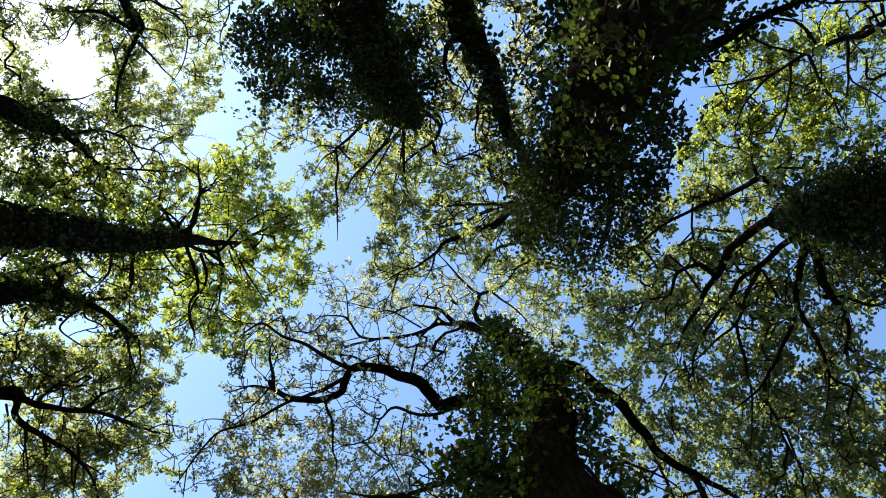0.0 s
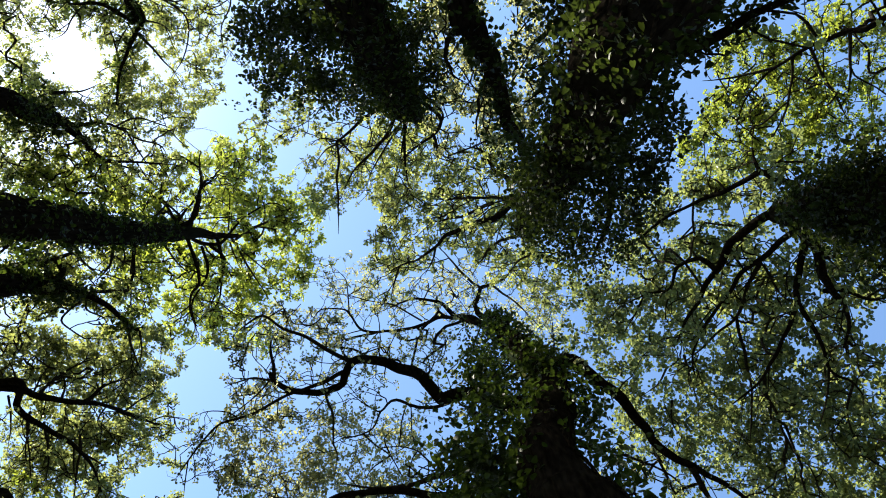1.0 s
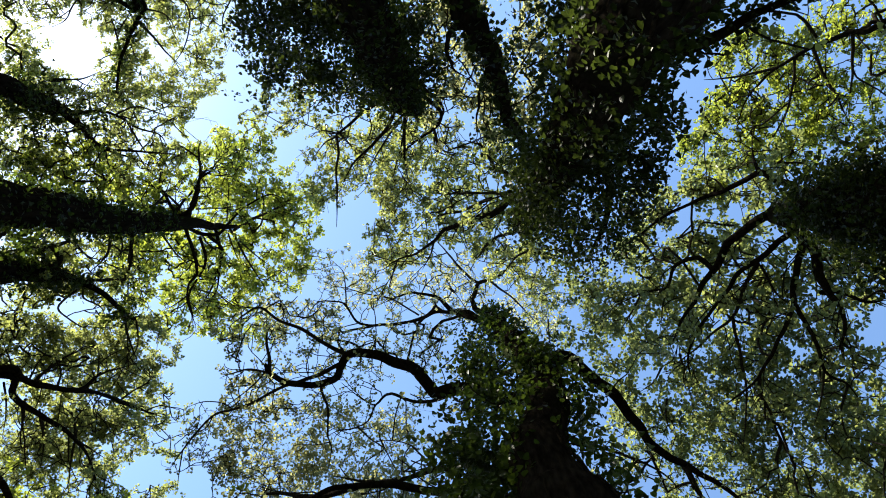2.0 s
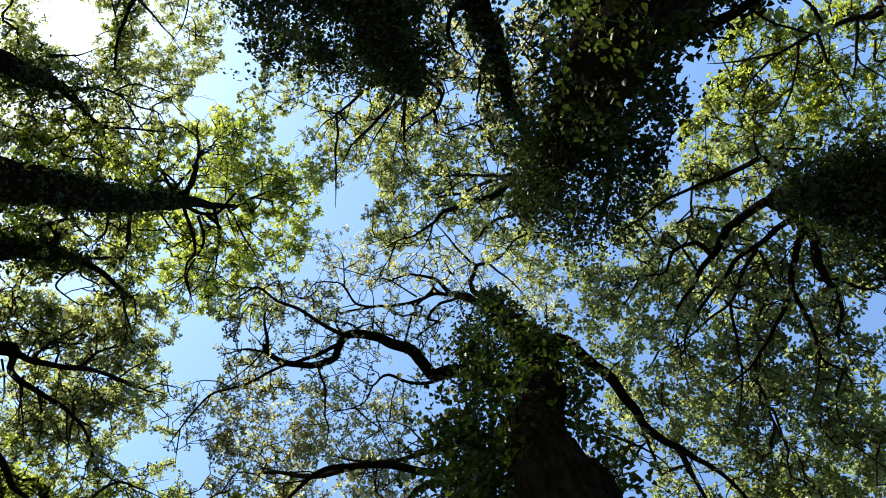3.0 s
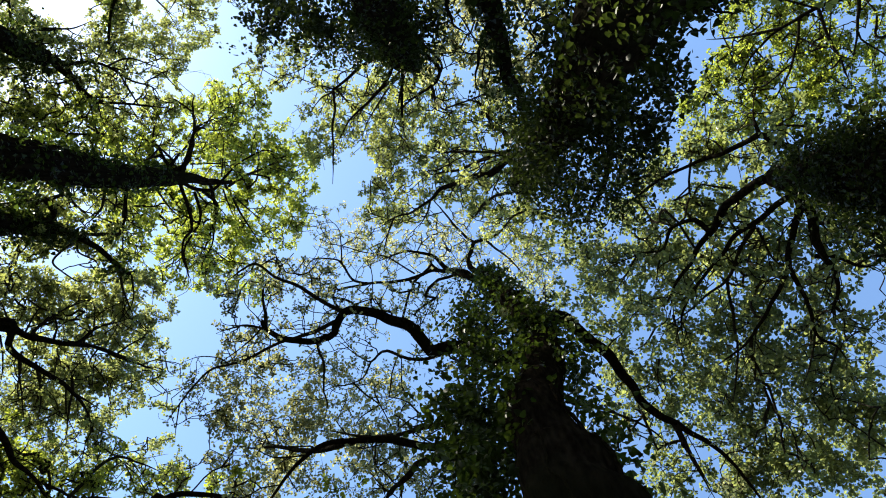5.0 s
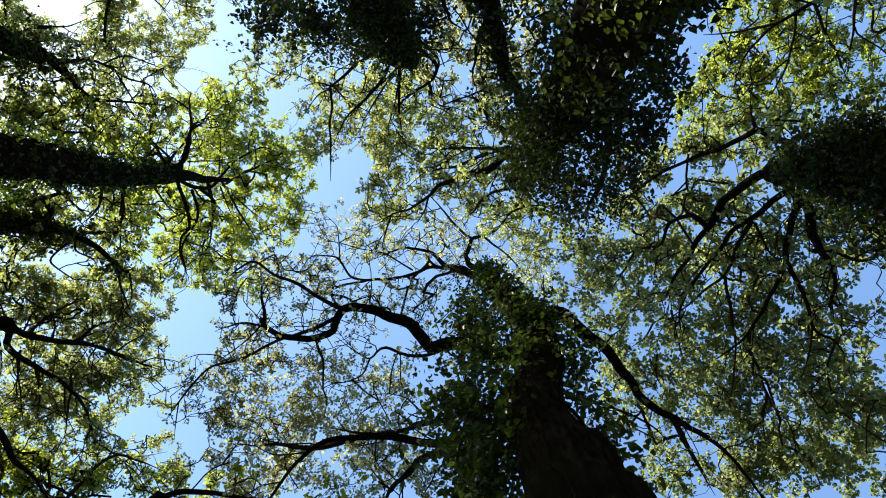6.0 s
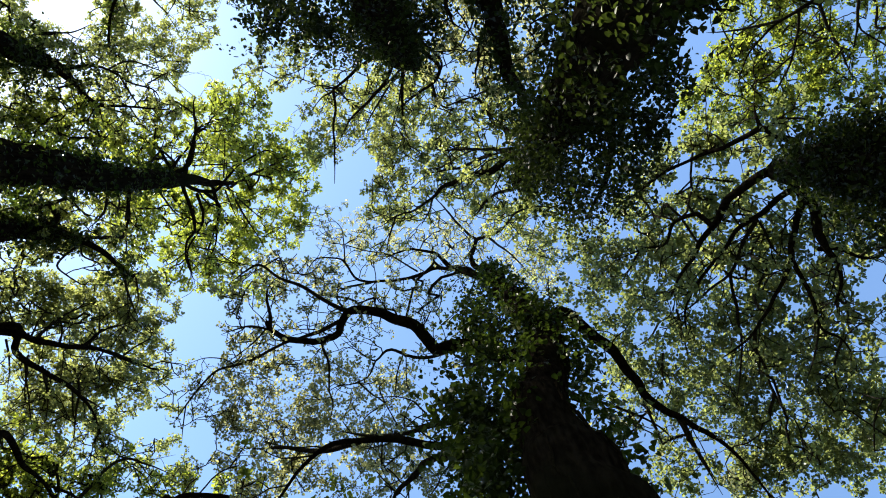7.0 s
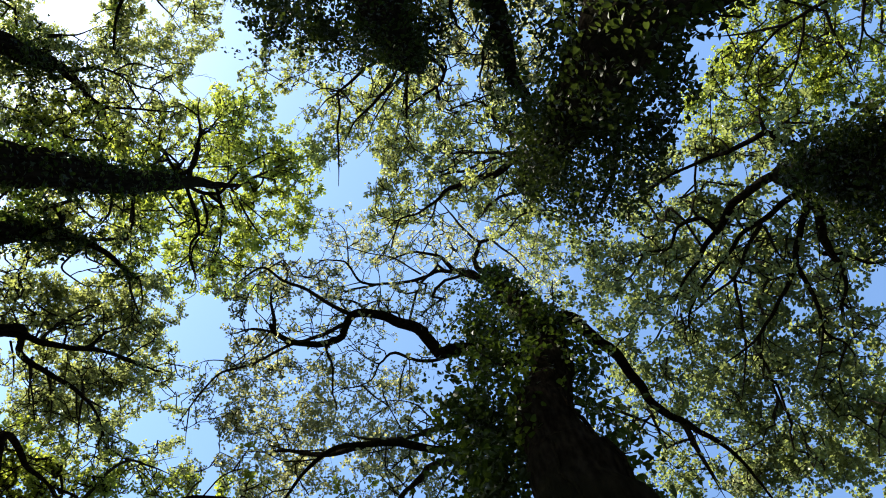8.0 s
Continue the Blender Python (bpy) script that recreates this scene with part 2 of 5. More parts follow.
class Tree:
    count = 0

    def __init__(self, name, label, leaf, shape, size, per_tip, reach=0.12, flat=0.5, twig=0.0075, bough=0.03, fan=(4, 8), stout=1.3, singles=0):
        Tree.count += 1
        self.seed = 100 * Tree.count
        self.rnd = np.random.RandomState(self.seed)
        self.root = new(name)
        tagged(self.root, label, "tree", "woodland oaks")
        self.twig, self.bough, self.fan, self.stout, self.singles = twig, bough, fan, stout, singles
        self.leaf, self.shape, self.size, self.per_tip, self.reach, self.flat = leaf, shape, size, per_tip, reach, flat
        self.nodes, self.aims, self.paths, self.shoots, self.obs = [], [], [], [], []

    def wood(self, name, pts, sides, step, rough, bark, parent=None):
        path = spline(pts, step)
        n = len(self.paths)
        wob = np.array([[noise.noise((q[0] * 2.8 + n, q[1] * 2.8, q[2] * 2.8 + k * 9)) for k in range(3)] for q in path])
        fade = np.minimum(1, np.arange(len(path)) / 4)[:, None]
        path[:, :3] += wob * fade * np.minimum(0.07, 1.2 * path[:, 3:4])
        self.paths.append(path)
        v, f, cap = tube(path, sides, rough, self.seed + n)
        self.obs.append(mesh_part(name, v, np.vstack([f, cap]), bark, parent or self.root))
        return path

    def trunk(self, *pts):
        """Rows of x, y, z, radius from the ground up."""
        x, y, z, r = pts[0]
        low = ground_height(x, y) - 0.15
        self.root.location = (0, 0, 0)
        flare = [(x, y, low, r * 1.7), (x, y, low + 0.35, r * 1.25), (x, y, low + 1.0, r)]
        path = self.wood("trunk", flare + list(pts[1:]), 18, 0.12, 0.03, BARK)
        top = path[path[:, 2] > 0.6 * path[-1, 2]]
        self.nodes.append(top[::2])

    def limb(self, r0, r1, *pts, bear=True):
        """A limb through pts (x, y, z), from radius r0 to r1."""
        n = len(pts)
        if r0 < 0.03:
            r0, r1 = r0 * self.stout, r1 * self.stout
        rows = [(*q, r0 + (r1 - r0) * i / (n - 1)) for i, q in enumerate(pts)]
        if r0 < 0.05:
            rows[-1] = (*rows[-1][:3], 0.4 * rows[-1][3])
        near = [np.min(((q[:, :3] - np.array(pts[0])) ** 2).sum(1)) for q in self.paths]
        host = self.obs[int(np.argmin(near))]
        if host.name.startswith("trunk"):
            name, host = "limb", None
        else:
            name, host = "branch", host if host.parent == self.root else host.parent
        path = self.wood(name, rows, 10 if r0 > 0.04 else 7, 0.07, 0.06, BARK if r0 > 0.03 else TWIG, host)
        if bear:
            self.nodes.append(path[2::2])
            gone = self.rnd.uniform(0.1, 0.4)
            for i in range(3, len(path) - 1):
                gone -= np.linalg.norm(path[i, :3] - path[i - 1, :3])
                if gone < 0:
                    gone = self.rnd.uniform(0.12, 0.42)
                    self.shoot(path[i], path[i + 1, :3] - path[i - 1, :3], self.rnd.uniform(0.25, 0.75), 2)
            if r0 > 0.03 and 0.0095 < r1 < 0.02:
                for _ in range(3):
                    self.shoot(path[-2], (path[-1, :3] - path[-3, :3]), self.rnd.uniform(0.4, 0.8), 2, onward=2.2)

    def shoot(self, at, along, length, level, onward=0.0):
        """A side twig that leaves the wood at a slant, bends and forks."""
        rnd = self.rnd
        t = along / (np.linalg.norm(along) + 1e-9)
        out = np.cross(t, rnd.randn(3))
        out /= np.linalg.norm(out) + 1e-9
        way, bend = t * (rnd.uniform(0.3, 0.9) + onward) + out + np.array([0, 0, 0.25]), rnd.randn(3) * 0.35
        way /= np.linalg.norm(way)
        r = min(0.5 * at[3], 0.0035 + 0.008 * length) if onward == 0 else 0.75 * at[3]
        n = max(3, int(length / 0.08))
        rows, q = [[*at[:3], r]], at[:3].copy()
        for i in range(n):
            way = way + bend * (1.4 / n) + rnd.randn(3) * 0.19
            way /= np.linalg.norm(way)
            q = q + way * length / n
            rows.append([*q, r + (0.0028 - r) * (i + 1) / n])
        rows = np.array(rows)
        self.shoots.append(rows)
        if level > 1:
            for i in range(2, n, max(2, n // 3)):
                self.shoot(rows[i], rows[i][:3] - rows[i - 1][:3], length * rnd.uniform(0.3, 0.6), level - 1)

    def lobe(self, x, y, z, rx, ry, rz, n):
        """A mass of the crown: n twig ends in an ellipsoid, in clumps."""
        turn = self.rnd.rand() * 50
        got = 0
        for _ in range(n * 12):
            a, d = self.rnd.rand() * 6.2832, math.sqrt(self.rnd.rand()) * 1.2
            if d > 1.0 + 0.55 * noise.noise((math.cos(a) * 1.7 + turn, math.sin(a) * 1.7, turn)):
                continue
            p = np.array([x + math.cos(a) * d * rx, y + math.sin(a) * d * ry, z + self.rnd.uniform(-1, 1) * rz * math.sqrt(1 - 0.6 * min(1, d * d))])
            if noise.noise(p * 2.5) < 0.0 and self.rnd.rand() < 0.84:
                continue
            self.aims.append(p)
            got += 1
            if got >= n:
                break

    def grow(self):
        """Twigs from the limbs to every twig end, nearest first, each from the nearest wood so far; then the leaves."""
        rnd = self.rnd
        limb = np.concatenate(self.nodes)
        aims = np.array(self.aims)
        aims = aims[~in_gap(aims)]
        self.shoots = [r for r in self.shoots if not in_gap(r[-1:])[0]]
        far = np.array([np.min(((limb[:, :3] - a) ** 2).sum(1)) for a in aims])
        order = np.argsort(far)
        lead = rnd.rand(len(aims)) < 0.11
        aims = np.concatenate([aims[order[lead[order]]], aims[order[~lead[order]]]])
        leads = int(lead.sum())
        cap = len(limb) + 14 * len(aims) + sum(len(r) for r in self.shoots)
        pos, parent, most, load = np.zeros((cap, 3)), np.full(cap, -1), np.full(cap, 9.0), np.zeros(cap)
        n = len(limb)
        pos[:n], most[:n] = limb[:, :3], limb[:, 3]
        chains = []
        floor = np.zeros(cap)
        for rows in self.shoots:
            k = int(np.argmin(((pos[:n] - rows[0, :3]) ** 2).sum(1)))
            chain, last = [k], k
            for q in rows[1:]:
                pos[n], parent[n], most[n], floor[n] = q[:3], last, most[k], q[3]
                last = n
                chain.append(n)
                n += 1
            chains.append(chain)
        first = len(chains)
        for rank, a in enumerate(aims):
            off = pos[:n] - a
            cost = (off ** 2).sum(1) + 0.25 * np.maximum(0, off[:, 2]) ** 2
            k = int(np.argmin(cost))
            gap = np.linalg.norm(a - pos[k])
            steps = int(np.clip(gap / 0.14, 2, 12))
            side = rnd.randn(3) * gap * (0.24 if rank < leads else 0.16)
            wave = rnd.randn(3) * gap * 0.11
            chain, last = [k], k
            for s in range(1, steps + 1):
                u = s / steps
                q = pos[k] + (a - pos[k]) * u + side * math.sin(math.pi * u) + wave * math.sin(2 * math.pi * u) + rnd.randn(3) * 0.014
                pos[n], parent[n], most[n] = q, last, most[k]
                floor[n] = self.bough * (1 - 0.75 * u) * min(0.7, gap) if rank < leads else 0
                last = n
                chain.append(n)
                n += 1
            load[last] += 1
            chains.append(chain)
        for i in range(n - 1, -1, -1):
            if parent[i] >= 0:
                load[parent[i]] += load[i]
        thick = np.minimum(np.maximum(self.twig * np.maximum(load[:n], 1) ** 0.45, floor[:n]), most[:n] * 0.75)
        vs, fs, base = [], [], 0
        for j, ch in enumerate(chains):
            rows = np.array([[*pos[i], thick[i] if m else thick[ch[1]]] for m, i in enumerate(ch)])
            sides = 6 if rows[0, 3] > 0.018 else 4
            v, f, _ = tube(rows, sides, 0.05, self.seed + j, closed=False)
            vs.append(v); fs.append(f + base); base += len(v)
        mesh_part("branchwork", np.concatenate(vs), np.concatenate(fs), TWIG, self.root, "thin forking dark twigs", "stuff")
        bare = chains[first:] + [c for c in chains[:first] if rnd.rand() < 0.6]
        ends, befores = pos[[c[-1] for c in bare]], pos[[c[-2] for c in bare]]
        many = 1 + rnd.poisson(self.per_tip, len(bare))
        of = np.repeat(np.arange(len(bare)), many)
        later = np.arange(len(of)) != np.repeat(np.cumsum(many) - many, many)
        end, before, n = ends[of], befores[of], len(of)
        out = end - before
        axis = out / (np.linalg.norm(out, axis=1)[:, None] + 1e-9) + rnd.randn(n, 3) * 0.7 + np.array([0, 0, 0.25])
        axis /= np.linalg.norm(axis, axis=1)[:, None]
        start = end + (before - end) * (rnd.rand(n) * 1.4 * later)[:, None]
        mid = start + axis * (self.reach * rnd.uniform(0.45, 1.3, n) * later)[:, None]
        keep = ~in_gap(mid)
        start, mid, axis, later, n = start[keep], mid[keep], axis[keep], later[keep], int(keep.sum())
        a, b = start[later], mid[later]
        ring = np.array([(1, 0, 0), (-0.5, 0.87, 0.2), (-0.5, -0.87, -0.2)]) * 0.0028
        v = np.concatenate([a[:, None] + ring, b[:, None] + ring * 0.6], 1).reshape(-1, 3)
        f = np.array([[0, 1, 4, 3], [1, 2, 5, 4], [2, 0, 3, 5]])[None] + (np.arange(len(a)) * 6)[:, None, None]
        mesh_part("spurwood", v, f.reshape(-1, 4), TWIG, self.root, "short leaf-bearing side twigs", "stuff")
        # a rosette of leaves round the end of each spur
        side = np.cross(axis, rnd.randn(n, 3))
        side /= np.linalg.norm(side, axis=1)[:, None] + 1e-9
        count = rnd.randint(*self.fan, n)
        of = np.repeat(np.arange(n), count)
        nth = np.arange(len(of)) - np.repeat(np.cumsum(count) - count, count)
        turn = (rnd.rand(n) * 6.28)[of] + nth * 6.28 / count[of] + rnd.randn(len(of)) * 0.35
        way = np.cos(turn)[:, None] * side[of] + np.sin(turn)[:, None] * np.cross(axis, side)[of] + axis[of] * rnd.uniform(0.2, 0.9, (len(of), 1))
        way[:, 2] = way[:, 2] * 0.55 - rnd.uniform(0, 0.35, len(of))
        way /= np.linalg.norm(way, axis=1)[:, None]
        at = mid[of] + way * self.size * 0.22 - axis[of] * rnd.uniform(0, 0.035, (len(of), 1))
        up = np.array([0, 0, 1.0]) + axis[of] * 0.3 + rnd.randn(len(of), 3) * self.flat
        size = self.size * rnd.uniform(0.6, 1.2, len(of))
        low = np.zeros(len(at), bool)
        if self.singles:
            low[np.argsort(at[:, 2])[:self.singles]] = True
            leaf_parts("leaf", self.shape, self.leaf, self.root, at[low], way[low], up[low], size[low])
        v, f = leaves(self.shape, at[~low], way[~low], up[~low], size[~low])
        mesh_part("foliage", v, f, self.leaf, self.root, "small lobed leaves, lit through by the sun", "stuff")


class Ivy:
    """Ivy that climbs a trunk or limb: stems on the bark and a thick coat of leaves."""
    count = 0

    def __init__(self, label, size=0.07, leaf=None):
        Ivy.count += 1
        self.seed = 7000 + 50 * Ivy.count
        self.rnd = np.random.RandomState(self.seed)
        self.root = tagged(new("ivy"), label, "ivy", "ivy on the trunks")
        self.size, self.leaf, self.at, self.off = size, leaf or IVY, [], []

    def stems(self, path, count, low, high):
        keep = path[(path[:, 2] >= low) & (path[:, 2] <= high)]
        for s in range(count):
            ang = self.rnd.rand() * 6.28 + np.cumsum(self.rnd.randn(len(keep)) * 0.035)
            rows = keep.copy()
            rows[:, 0] += np.cos(ang) * (keep[:, 3] + 0.008)
            rows[:, 1] += np.sin(ang) * (keep[:, 3] + 0.008)
            rows[:, 3] = np.linspace(0.014, 0.005, len(keep)) * self.rnd.uniform(0.6, 1.2)
            v, f, cap = tube(rows, 6, 0.08, self.seed + s)
            mesh_part("stem", v, np.vstack([f, cap]), STEM, self.root)

    def coat(self, path, low, high, thick, n, clump=2.4, side=None):
        """n leaves in a coat round the part of path between two heights, up to thick deep, in clumps, mostly on the side that faces the angle side."""
        keep = path[(path[:, 2] >= low) & (path[:, 2] <= high)]
        got = 0
        while got < n:
            q = keep[self.rnd.randint(len(keep))]
            a = self.rnd.rand() * 6.28
            if side is not None and math.cos(a - side) < 0.25 and self.rnd.rand() < 0.85:
                continue
            t = np.array([math.cos(a), math.sin(a), self.rnd.uniform(-0.3, 0.3)])
            p0 = q[:3] + t * q[3]
            deep = thick * (0.55 + 0.75 * noise.noise(p0 * clump))
            if deep <= 0.01:
                continue
            self.at.append(p0 + t * deep * self.rnd.rand() ** 0.6 + self.rnd.randn(3) * 0.02)
            self.off.append(t)
            got += 1

    def bush(self, x, y, z, rx, ry, rz, n):
        """A bushy mass of ivy standing off the wood: many ragged sprays of leaves."""
        for _ in range(max(4, n // 22)):
            d = np.clip(self.rnd.randn(3) * 0.5, -1.15, 1.15)
            mid = np.array([x, y, z]) + d * (rx, ry, rz)
            spray = self.rnd.uniform(0.05, 0.13)
            run = self.rnd.randn(3) * spray * 1.2 + d * spray
            for _ in range(22):
                self.at.append(mid + run * self.rnd.uniform(-1, 1) + self.rnd.randn(3) * spray * 0.6)
                self.off.append(d * np.array([1, 1, 0.6]))

    def spray(self, *pts):
        """A loose runner through pts (x, y, z) that stands off the bark, with leaves along it."""
        path = spline([(*p, 0.005) for p in pts], 0.025)
        path[:, :3] += self.rnd.randn(len(path), 3) * 0.004
        v, f, cap = tube(path, 5, 0.08, self.seed + len(self.at))
        mesh_part("runner", v, np.vstack([f, cap]), STEM, self.root)
        for q in path[2:]:
            for _ in range(self.rnd.poisson(1.1)):
                d = self.rnd.randn(3) * (1, 1, 0.5)
                d /= np.linalg.norm(d)
                self.at.append(q[:3] + d * self.rnd.uniform(0.01, 0.05))
                self.off.append(d)

    def finish(self, singles=0, near=None):
        at, off = np.array(self.at), np.array(self.off)
        n = len(at)
        ahead = off * 0.5 + self.rnd.randn(n, 3) * 0.6 + np.array([0, 0, -0.5])
        up = off + np.array([0, 0, 0.8]) + self.rnd.randn(n, 3) * 0.45
        size = self.size * self.rnd.uniform(0.55, 1.25, n)
        rest = np.ones(n, bool)
        if singles:
            pick = np.where((at[:, 2] > near[0]) & (at[:, 2] < near[1]))[0]
            pick = pick[self.rnd.permutation(len(pick))][:singles]
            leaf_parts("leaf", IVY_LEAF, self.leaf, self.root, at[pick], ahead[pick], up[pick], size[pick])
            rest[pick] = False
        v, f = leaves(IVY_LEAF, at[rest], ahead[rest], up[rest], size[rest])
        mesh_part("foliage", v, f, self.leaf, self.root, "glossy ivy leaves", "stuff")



def shade_woods():
    """An unseen wood added all round to keep sun and low sky off the trunks: trunks, crowns and undergrowth, standing
    back from the near trees.
    """
    rnd = np.random.RandomState(5)
    root = tagged(new("woodland"), "unseen oak wood added all round to shade the trunks", "trees", kind="stuff")
    vs, fs, base, spots = [], [], 0, []
    for rx, ry, count in ((12.9, 9.3, 24), (18, 14.5, 27), (24, 20, 27), (32, 29, 26)):
        for k in range(count):
            a = 2 * math.pi * (k + rnd.uniform(-0.3, 0.3)) / count
            far = rnd.uniform(0, 1.5)
            x, y, tall = (rx + far) * math.cos(a), (ry + far) * math.sin(a), rnd.uniform(15.3, 16.8) + (ry - 9.8) * 0.45
            z0 = ground_height(x, y) - 0.2
            lean = rnd.randn(2) * 0.4
            path = np.array([(x + lean[0] * u, y + lean[1] * u, z0 + tall * 0.85 * u, 0.3 * (1 - 0.75 * u) + 0.2 * max(0, 0.06 - u)) for u in np.linspace(0, 1, 12)])
            v, f, _ = tube(path, 9, 0.06, k, closed=False)
            vs.append(v); fs.append(f + base); base += len(v)
            for _ in range(38):
                d = rnd.randn(3); d /= np.linalg.norm(d)
                c = np.array([x + lean[0], y + lean[1], z0 + tall * 0.66]) + d * rnd.uniform(0.5, 1) * (tall * 0.2, tall * 0.2, tall * 0.33)
                spots.append(c + rnd.randn(14, 3) * 0.42)
            for _ in range(16):
                c = np.array([x, y, z0]) + (rnd.randn() * 1.4, rnd.randn() * 1.4, rnd.uniform(0.3, 3.6))
                spots.append(c + rnd.randn(14, 3) * 0.42)
    mesh_part("trunk", np.concatenate(vs), np.concatenate(fs), BARK, root, kind="stuff")
    at = np.concatenate(spots)
    ahead = rnd.randn(len(at), 3)
    up = np.array([0, 0, 1.0]) + rnd.randn(len(at), 3) * 0.6
    v, f = leaves(PLAIN_LEAF, at, ahead, up, rnd.uniform(0.28, 0.6, len(at)))
    mesh_part("foliage", v, f, LEAF_GREEN, root, kind="stuff")


shade_woods()

near_oak = Tree("oak_tree", "tall ivy-clad oak with a long crooked limb and opening leaves", LEAF_PALE, OAK_SMALL, 0.044, 1.2, reach=0.12, twig=0.005, bough=0.019, fan=(3, 6), stout=1.05, singles=200)
near_oak.trunk((0.66, 1.5, 0, 0.34), (0.645, 1.44, 3, 0.265), (0.58, 1.3, 4.7, 0.245), (0.55, 1.3, 5.05, 0.22), (0.51, 1.3, 5.6, 0.185), (0.6, 1.3, 6.5, 0.175), (0.73, 1.23, 7.3, 0.155), (0.77, 1.15, 8.2, 0.14), (0.64, 1.06, 9.3, 0.13), (0.49, 1.0, 11.0, 0.11), (0.37, 0.94, 12.6, 0.08))
near_oak.limb(0.068, 0.028, (0.62, 1.34, 7.9), (-0.14, 1.38, 8.4), (-0.27, 1.41, 8.5), (-0.35, 1.31, 8.6), (-0.5, 1.23, 8.75), (-0.75, 1.18, 8.9), (-0.98, 1.12, 9), (-1.14, 1.13, 9.1), (-1.31, 1.24, 9.25), (-1.41, 1.47, 9.4), (-1.56, 1.56, 9.5), (-1.81, 1.62, 9.6), (-2.12, 1.62, 9.75), (-2.33, 1.54, 9.9), (-2.38, 1.44, 9.9))
near_oak.limb(0.024, 0.008, (-1.39, 1.31, 9.3), (-1.65, 1.46, 9.45), (-1.88, 1.57, 9.6), (-2.12, 1.67, 9.75), (-2.43, 1.85, 9.9), (-2.83, 2.03, 10.05), (-3.13, 2.14, 10.2), (-3.44, 2.46, 10.35), (-3.64, 2.69, 10.5), (-3.88, 2.99, 10.7))
near_oak.limb(0.016, 0.006, (-2.32, 1.54, 9.9), (-2.62, 1.52, 10.05), (-2.88, 1.6, 10.2), (-3.13, 1.71, 10.4))
near_oak.limb(0.011, 0.005, (-2.37, 1.49, 9.9), (-2.58, 1.71, 10.05), (-2.84, 1.92, 10.2), (-3.16, 2.15, 10.4))
near_oak.limb(0.024, 0.008, (-2.35, 1.53, 9.9), (-2.37, 1.35, 10), (-2.44, 1.2, 10.1), (-2.47, 1.07, 10.2), (-2.43, 0.99, 10.3))
near_oak.limb(0.026, 0.008, (-1.31, 1.19, 9.3), (-1.59, 1.1, 9.45), (-1.88, 0.96, 9.6), (-2.2, 0.88, 9.8), (-2.5, 0.75, 10), (-2.73, 0.85, 10.15), (-2.95, 0.99, 10.3))
near_oak.limb(0.009, 0.004, (-3.13, 2.14, 10.2), (-3.29, 2.35, 10.35), (-3.57, 2.47, 10.5))
near_oak.limb(0.009, 0.004, (-2.85, 2.04, 10.1), (-3.02, 1.98, 10.2), (-3.31, 2, 10.3), (-3.65, 2.15, 10.5))
near_oak.limb(0.01, 0.004, (-3.64, 2.69, 10.5), (-3.72, 3.01, 10.6), (-3.78, 3.31, 10.7))
near_oak.limb(0.016, 0.006, (-1.65, 1.62, 9.6), (-1.62, 1.76, 9.65), (-1.57, 1.9, 9.7), (-1.59, 2.26, 9.8), (-1.56, 2.42, 9.9), (-1.64, 2.77, 10.1))
near_oak.limb(0.024, 0.007, (0.6, 1.28, 9.2), (-0.17, 1.73, 9.7), (-0.58, 1.81, 9.85), (-0.86, 1.77, 10), (-0.98, 1.84, 10.1), (-1.08, 1.96, 10.2), (-1.23, 1.95, 10.4), (-1.59, 1.76, 10.6))
near_oak.limb(0.012, 0.005, (-1.08, 1.96, 10.2), (-1.19, 2.19, 10.35), (-1.43, 2.34, 10.5), (-1.68, 2.43, 10.7))
near_oak.limb(0.012, 0.005, (-1.35, 2.3, 10.5), (-1.14, 2.47, 10.45), (-0.97, 2.56, 10.4), (-0.78, 2.83, 10.3), (-0.6, 2.85, 10.2))
near_oak.limb(0.01, 0.004, (-0.97, 2.56, 10.4), (-1.06, 2.37, 10.5), (-0.92, 2.25, 10.6))
near_oak.limb(0.01, 0.004, (-0.97, 2.56, 10.4), (-1.23, 2.76, 10.45), (-1.35, 3.03, 10.5))
near_oak.limb(0.055, 0.014, (0.5, 1.17, 12), (0.05, 1.04, 13.2), (-0.19, 1.01, 13.4), (-0.39, 0.85, 13.6), (-0.6, 0.8, 13.85), (-0.92, 0.77, 14.1), (-1.32, 0.9, 14.5))
near_oak.limb(0.04, 0.01, (0.48, 1.16, 12.2), (-0.24, 1.03, 13.4), (-0.64, 1.15, 13.6), (-0.95, 1.27, 13.8), (-1.28, 1.36, 14.05), (-1.93, 1.37, 14.3), (-2.19, 1.11, 14.5), (-2.37, 1.02, 14.7), (-2.84, 1.06, 14.9), (-3.13, 1.4, 15.2))
near_oak.limb(0.016, 0.006, (-0.79, 1.14, 13.7), (-1.12, 0.99, 14), (-1.41, 0.89, 14.3), (-1.87, 0.85, 14.6), (-2.29, 0.77, 14.9), (-2.82, 0.73, 15.3))
near_oak.limb(0.014, 0.005, (-2.23, 1.07, 14.6), (-2.31, 0.6, 14.85), (-2.44, 0.39, 15.1), (-2.8, 0.17, 15.5))
near_oak.limb(0.011, 0.005, (-1.93, 1.37, 14.3), (-2.29, 1.49, 14.55), (-2.77, 1.6, 14.8))
near_oak.limb(0.01, 0.004, (-1.76, 1.39, 14.3), (-1.96, 1.64, 14.5), (-2.04, 1.9, 14.7))
near_oak.limb(0.055, 0.012, (0.42, 1.12, 12.6), (0.17, 0.94, 13.7), (0.17, 0.82, 14.1), (0.28, 0.6, 14.5), (0.43, 0.54, 14.8), (0.72, 0.44, 15.1), (0.9, 0.28, 15.4), (1.03, 0.06, 15.7))
